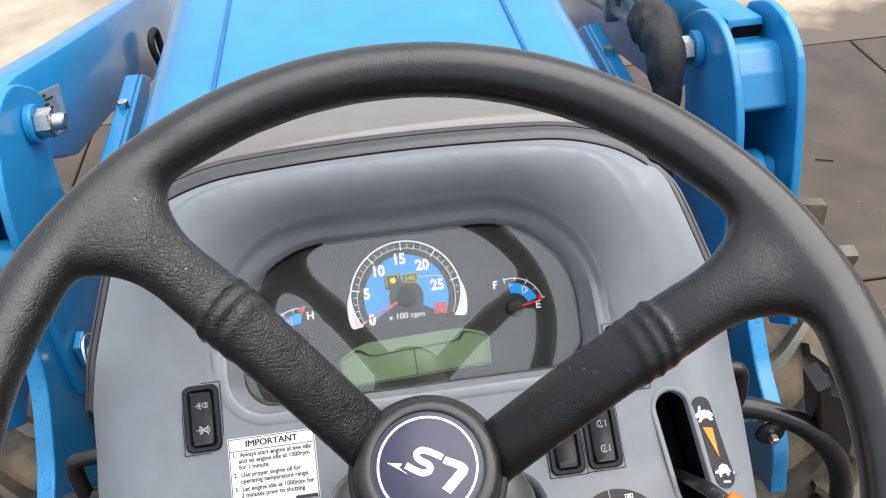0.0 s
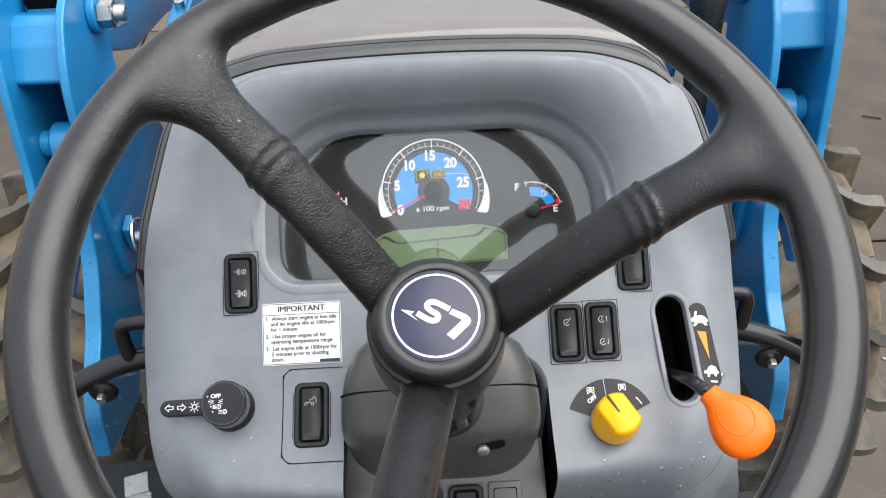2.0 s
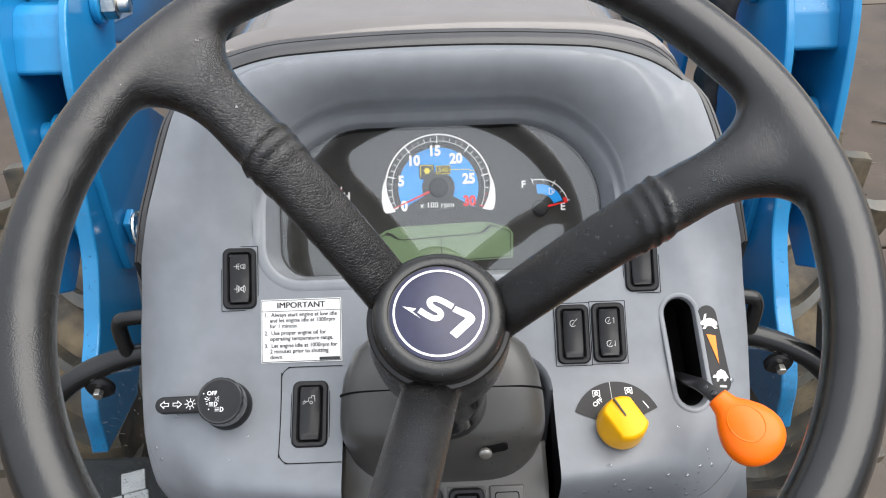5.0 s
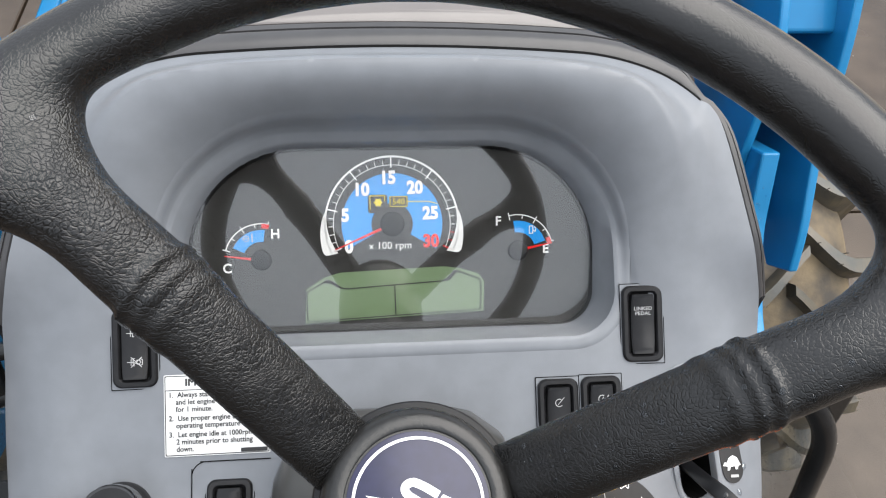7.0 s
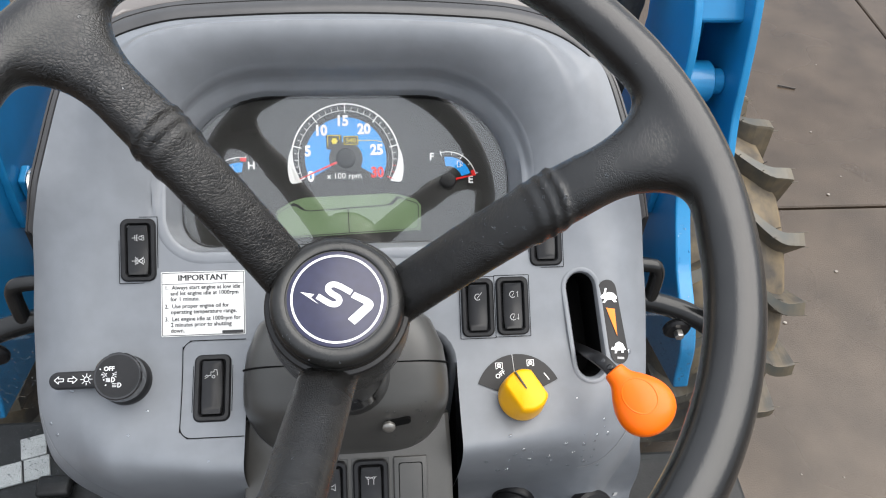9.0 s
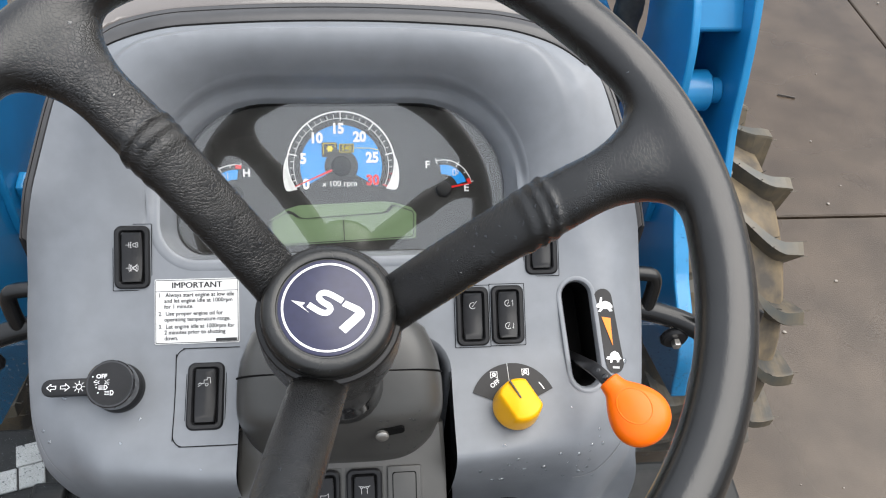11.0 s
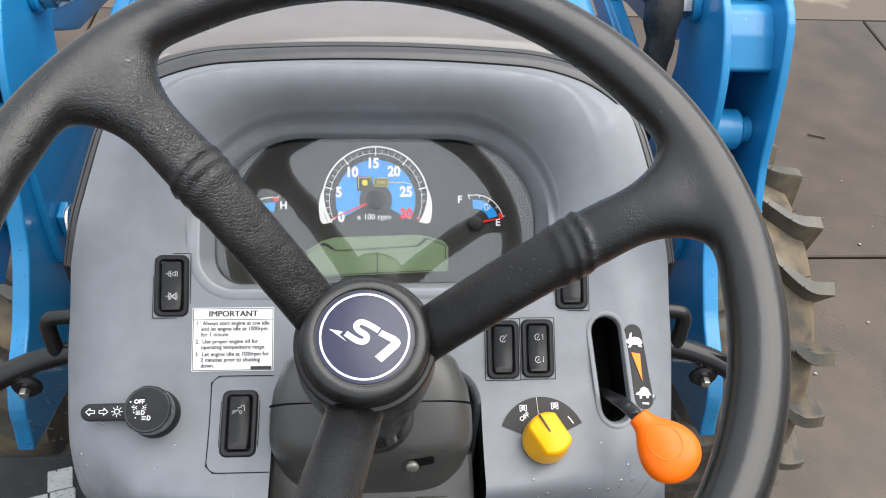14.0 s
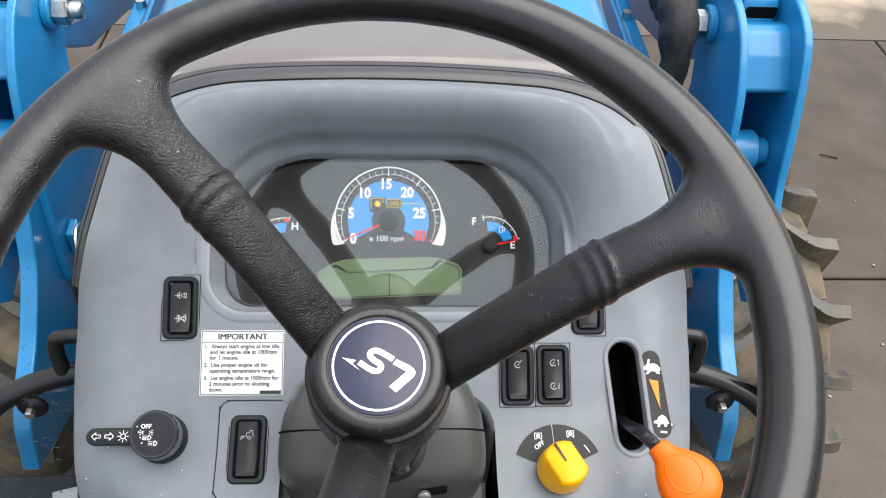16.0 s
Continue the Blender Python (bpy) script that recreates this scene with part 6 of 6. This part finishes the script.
# ---- footplate details ----
for i, (x, y) in enumerate(((-0.446, 0.326), (-0.434, 0.293), (-0.469, 0.284), (-0.504, 0.275))):
    bm = bm_box(0, 0, 0.622, 0.0335, 0.0335, 0.004, 0.001, 1)
    part("grip_tile", bm, mat("white anti-slip tile", (0.45, 0.45, 0.44), 0.4, var=0.08, vscale=60, bump=0.2, bscale=400) if i == 0 else bpy.data.materials["white anti-slip tile"], TR, "white anti-slip tile on the footplate", Matrix.Translation((x, y, 0)) @ Matrix.Rotation(radians(15), 4, "Z"))
pedal = part("foot_pedal", bm_box(-0.398, 0.255, 0.640, 0.045, 0.030, 0.014, 0.006, 3), FLOORM, TR, "rounded black rubber foot pedal", smooth=True)
part("pedal_arm", bm_cyl((-0.398, 0.255, 0.635), (-0.36, 0.31, 0.60), 0.010, 12), TUBE, pedal, "", smooth=True)
for i in range(7):
    part("mat_rib", bm_box(-0.40, 0.228 - 0.022 * i, 0.623, 0.26, 0.014, 0.006, 0.002), FLOORM, TR, "", smooth=True)

# ---- litter on the yard ----
twig = part("twig", bm_pipe([(1.505, 1.975, 0.003), (1.52, 1.97, 0.004), (1.54, 1.964, 0.003), (1.562, 1.956, 0.003)], 0.003, 8, 4), mat("wet bark", (0.05, 0.04, 0.032), 0.6), None, "short dark wet twig lying on the concrete", smooth=True, category="twig")
rng = random.Random(11)
for i in range(26):
    x, y = rng.uniform(0.85, 2.2), rng.uniform(-0.2, 2.7)
    bm = bmesh.new()
    bmesh.ops.create_icosphere(bm, subdivisions=2, radius=1.0)
    for v in bm.verts:
        v.co *= 1 + 0.25 * noise.noise(v.co * 1.3 + Vector((i, 0, 0)))
    sc = rng.uniform(0.002, 0.0048)
    bm.transform(Matrix.Translation((x, y, sc * 0.35)) @ Matrix.Diagonal((sc * rng.uniform(0.8, 1.5), sc, sc * 0.55, 1)))
    tagged(part("pebble", bm, mat("pale pebble", (0.25, 0.22, 0.19), 0.7) if i == 0 else bpy.data.materials["pale pebble"], None, "small pale pebble on the wet concrete", smooth=True, category="pebble"), group="pebbles on the yard")

# ---- rain drops ----
def drops(name, spots, parent, seed, sizes=(0.0007, 0.001, 0.0014, 0.002), flat=0.45):
    """Small domes of water: places and normals given."""
    rng = random.Random(seed)
    bm = bmesh.new()
    for p, n in spots:
        r = rng.choice(sizes)
        q = n.to_track_quat("Z", "Y").to_matrix().to_4x4()
        m = Matrix.Translation(p) @ q @ Matrix.Diagonal((rng.uniform(0.8, 1.3), rng.uniform(0.8, 1.3), flat, 1))
        bmesh.ops.create_icosphere(bm, subdivisions=1 if r < 0.0015 else 2, radius=r, matrix=m)
    return part(name, bm, SPRAY if "panel" in name else WATER, parent, "clinging rain drops", smooth=True, kind="stuff")


LOW_RAIN = ((0.1308, -0.1043), (0.1367, -0.1083), (0.1275, -0.1098), (0.1452, -0.1035), (0.1609, -0.1096), (0.1625, -0.1184), (0.1804, -0.1206), (0.1809, -0.1065), (0.1882, -0.0993), (0.1889, -0.1050), (0.1980, -0.0978), (0.1989, -0.1056), (0.1886, -0.1111), (0.1983, -0.1127), (0.2065, -0.0808), (0.2071, -0.0871), (0.1835, -0.0621), (0.1295, -0.1181), (0.1445, -0.1104))


def skin_spot(u, v):
    return DM @ Vector((u, v, H1(u, v))), skin_plane(u, v).to_3x3() @ Vector((0, 0, 1))


def skin_spots(n, u0, u1, v0, v1, seed):
    rng = random.Random(seed)
    out = []
    for _ in range(n):
        out.append(skin_spot(rng.uniform(u0, u1), rng.uniform(v0, v1)))
    return out


drops("panel_rain", [skin_spot(u, v) for u, v in LOW_RAIN] + skin_spots(14, 0.10, 0.22, -0.125, -0.085, 4) + skin_spots(10, 0.226, 0.245, -0.10, -0.02, 8) + skin_spots(6, -0.23, -0.09, -0.10, -0.03, 9), console, 5, (0.0008, 0.0012, 0.0017, 0.0023), 0.5)
rng = random.Random(17)
spots = []
front = [fc for fc in col_ob.data.polygons if -0.092 < (DM_INV @ fc.center).y < -0.056 and -0.05 < fc.center.x < 0.06]
for _ in range(34):
    fc = rng.choice(front)
    a, b, c = (col_ob.data.vertices[i].co for i in fc.vertices[:3])
    i, j = sorted((rng.random(), rng.random()))
    spots.append((a * i + b * (j - i) + c * (1 - j), fc.normal.copy()))
drops("column_rain", spots, col_ob, 12, (0.0005, 0.0007, 0.0010, 0.0015), 0.4)
rng = random.Random(21)
verts, norms = wheel.data.vertices, [v.normal for v in wheel.data.vertices]
INV = WM.inverted()
spots = []
cand = list(range(len(verts)))
rng.shuffle(cand)
up = WM.to_3x3() @ Vector((0, 0, 1))
for i in cand:
    p = INV @ verts[i].co
    r, a = math.hypot(p.x, p.y), math.degrees(math.atan2(p.y, p.x))
    if norms[i].dot(up) < 0.25 or r < 0.042:
        continue
    right, down, left = abs(a - 14) < 22 and r < 0.13, abs(a + 101) < 25 and r < 0.14, abs(a - 138) < 20
    chance = 0.030 if right else 0.004 if down else 0.001 if left else 0.0004
    if rng.random() < chance:
        spots.append((verts[i].co.copy(), norms[i].copy()))
    if len(spots) > 200:
        break
drops("wheel_rain", spots, wheel, 6, (0.0004, 0.0006, 0.0008, 0.0012), 0.35)
spots = []
for k in range(12):
    a = rng.uniform(200, 350)
    r = rng.choice((0.0322, 0.0335, 0.031, 0.030))
    z = -0.0766 - 0.4 * max(0, r - 0.0345)
    spots.append((WM @ Vector((r * math.cos(radians(a)), r * math.sin(radians(a)), z - 0.002 * (r > 0.036))), WM.to_3x3() @ Vector((0.4 * math.cos(radians(a)), 0.4 * math.sin(radians(a)), 1)).normalized()))
drops("cap_rain", spots, cap, 7, (0.0003, 0.0004, 0.0006), 0.3)
spots = []
for s in (-1, 1):
    for k in range(45):
        t = rng.random()
        spots.append((Vector((s * rng.uniform(0.463, 0.515), 0.654 - 0.020 * t, 1.1805 - 0.0175 * t)), Vector((0, -0.66, 0.75))))
    for k in range(40):
        j = rng.randrange(3, 20)
        y0, z0 = LEG[j]
        y1, z1 = LEG[j + 1]
        t = rng.random()
        spots.append((Vector((s * rng.uniform(0.461, 0.478), y0 + (y1 - y0) * t, z0 + (z1 - z0) * t + 0.0006)), Vector((0, -0.7, 0.7))))
drops("loader_rain", spots, LD, 9, (0.0004, 0.0006, 0.0009, 0.0012))
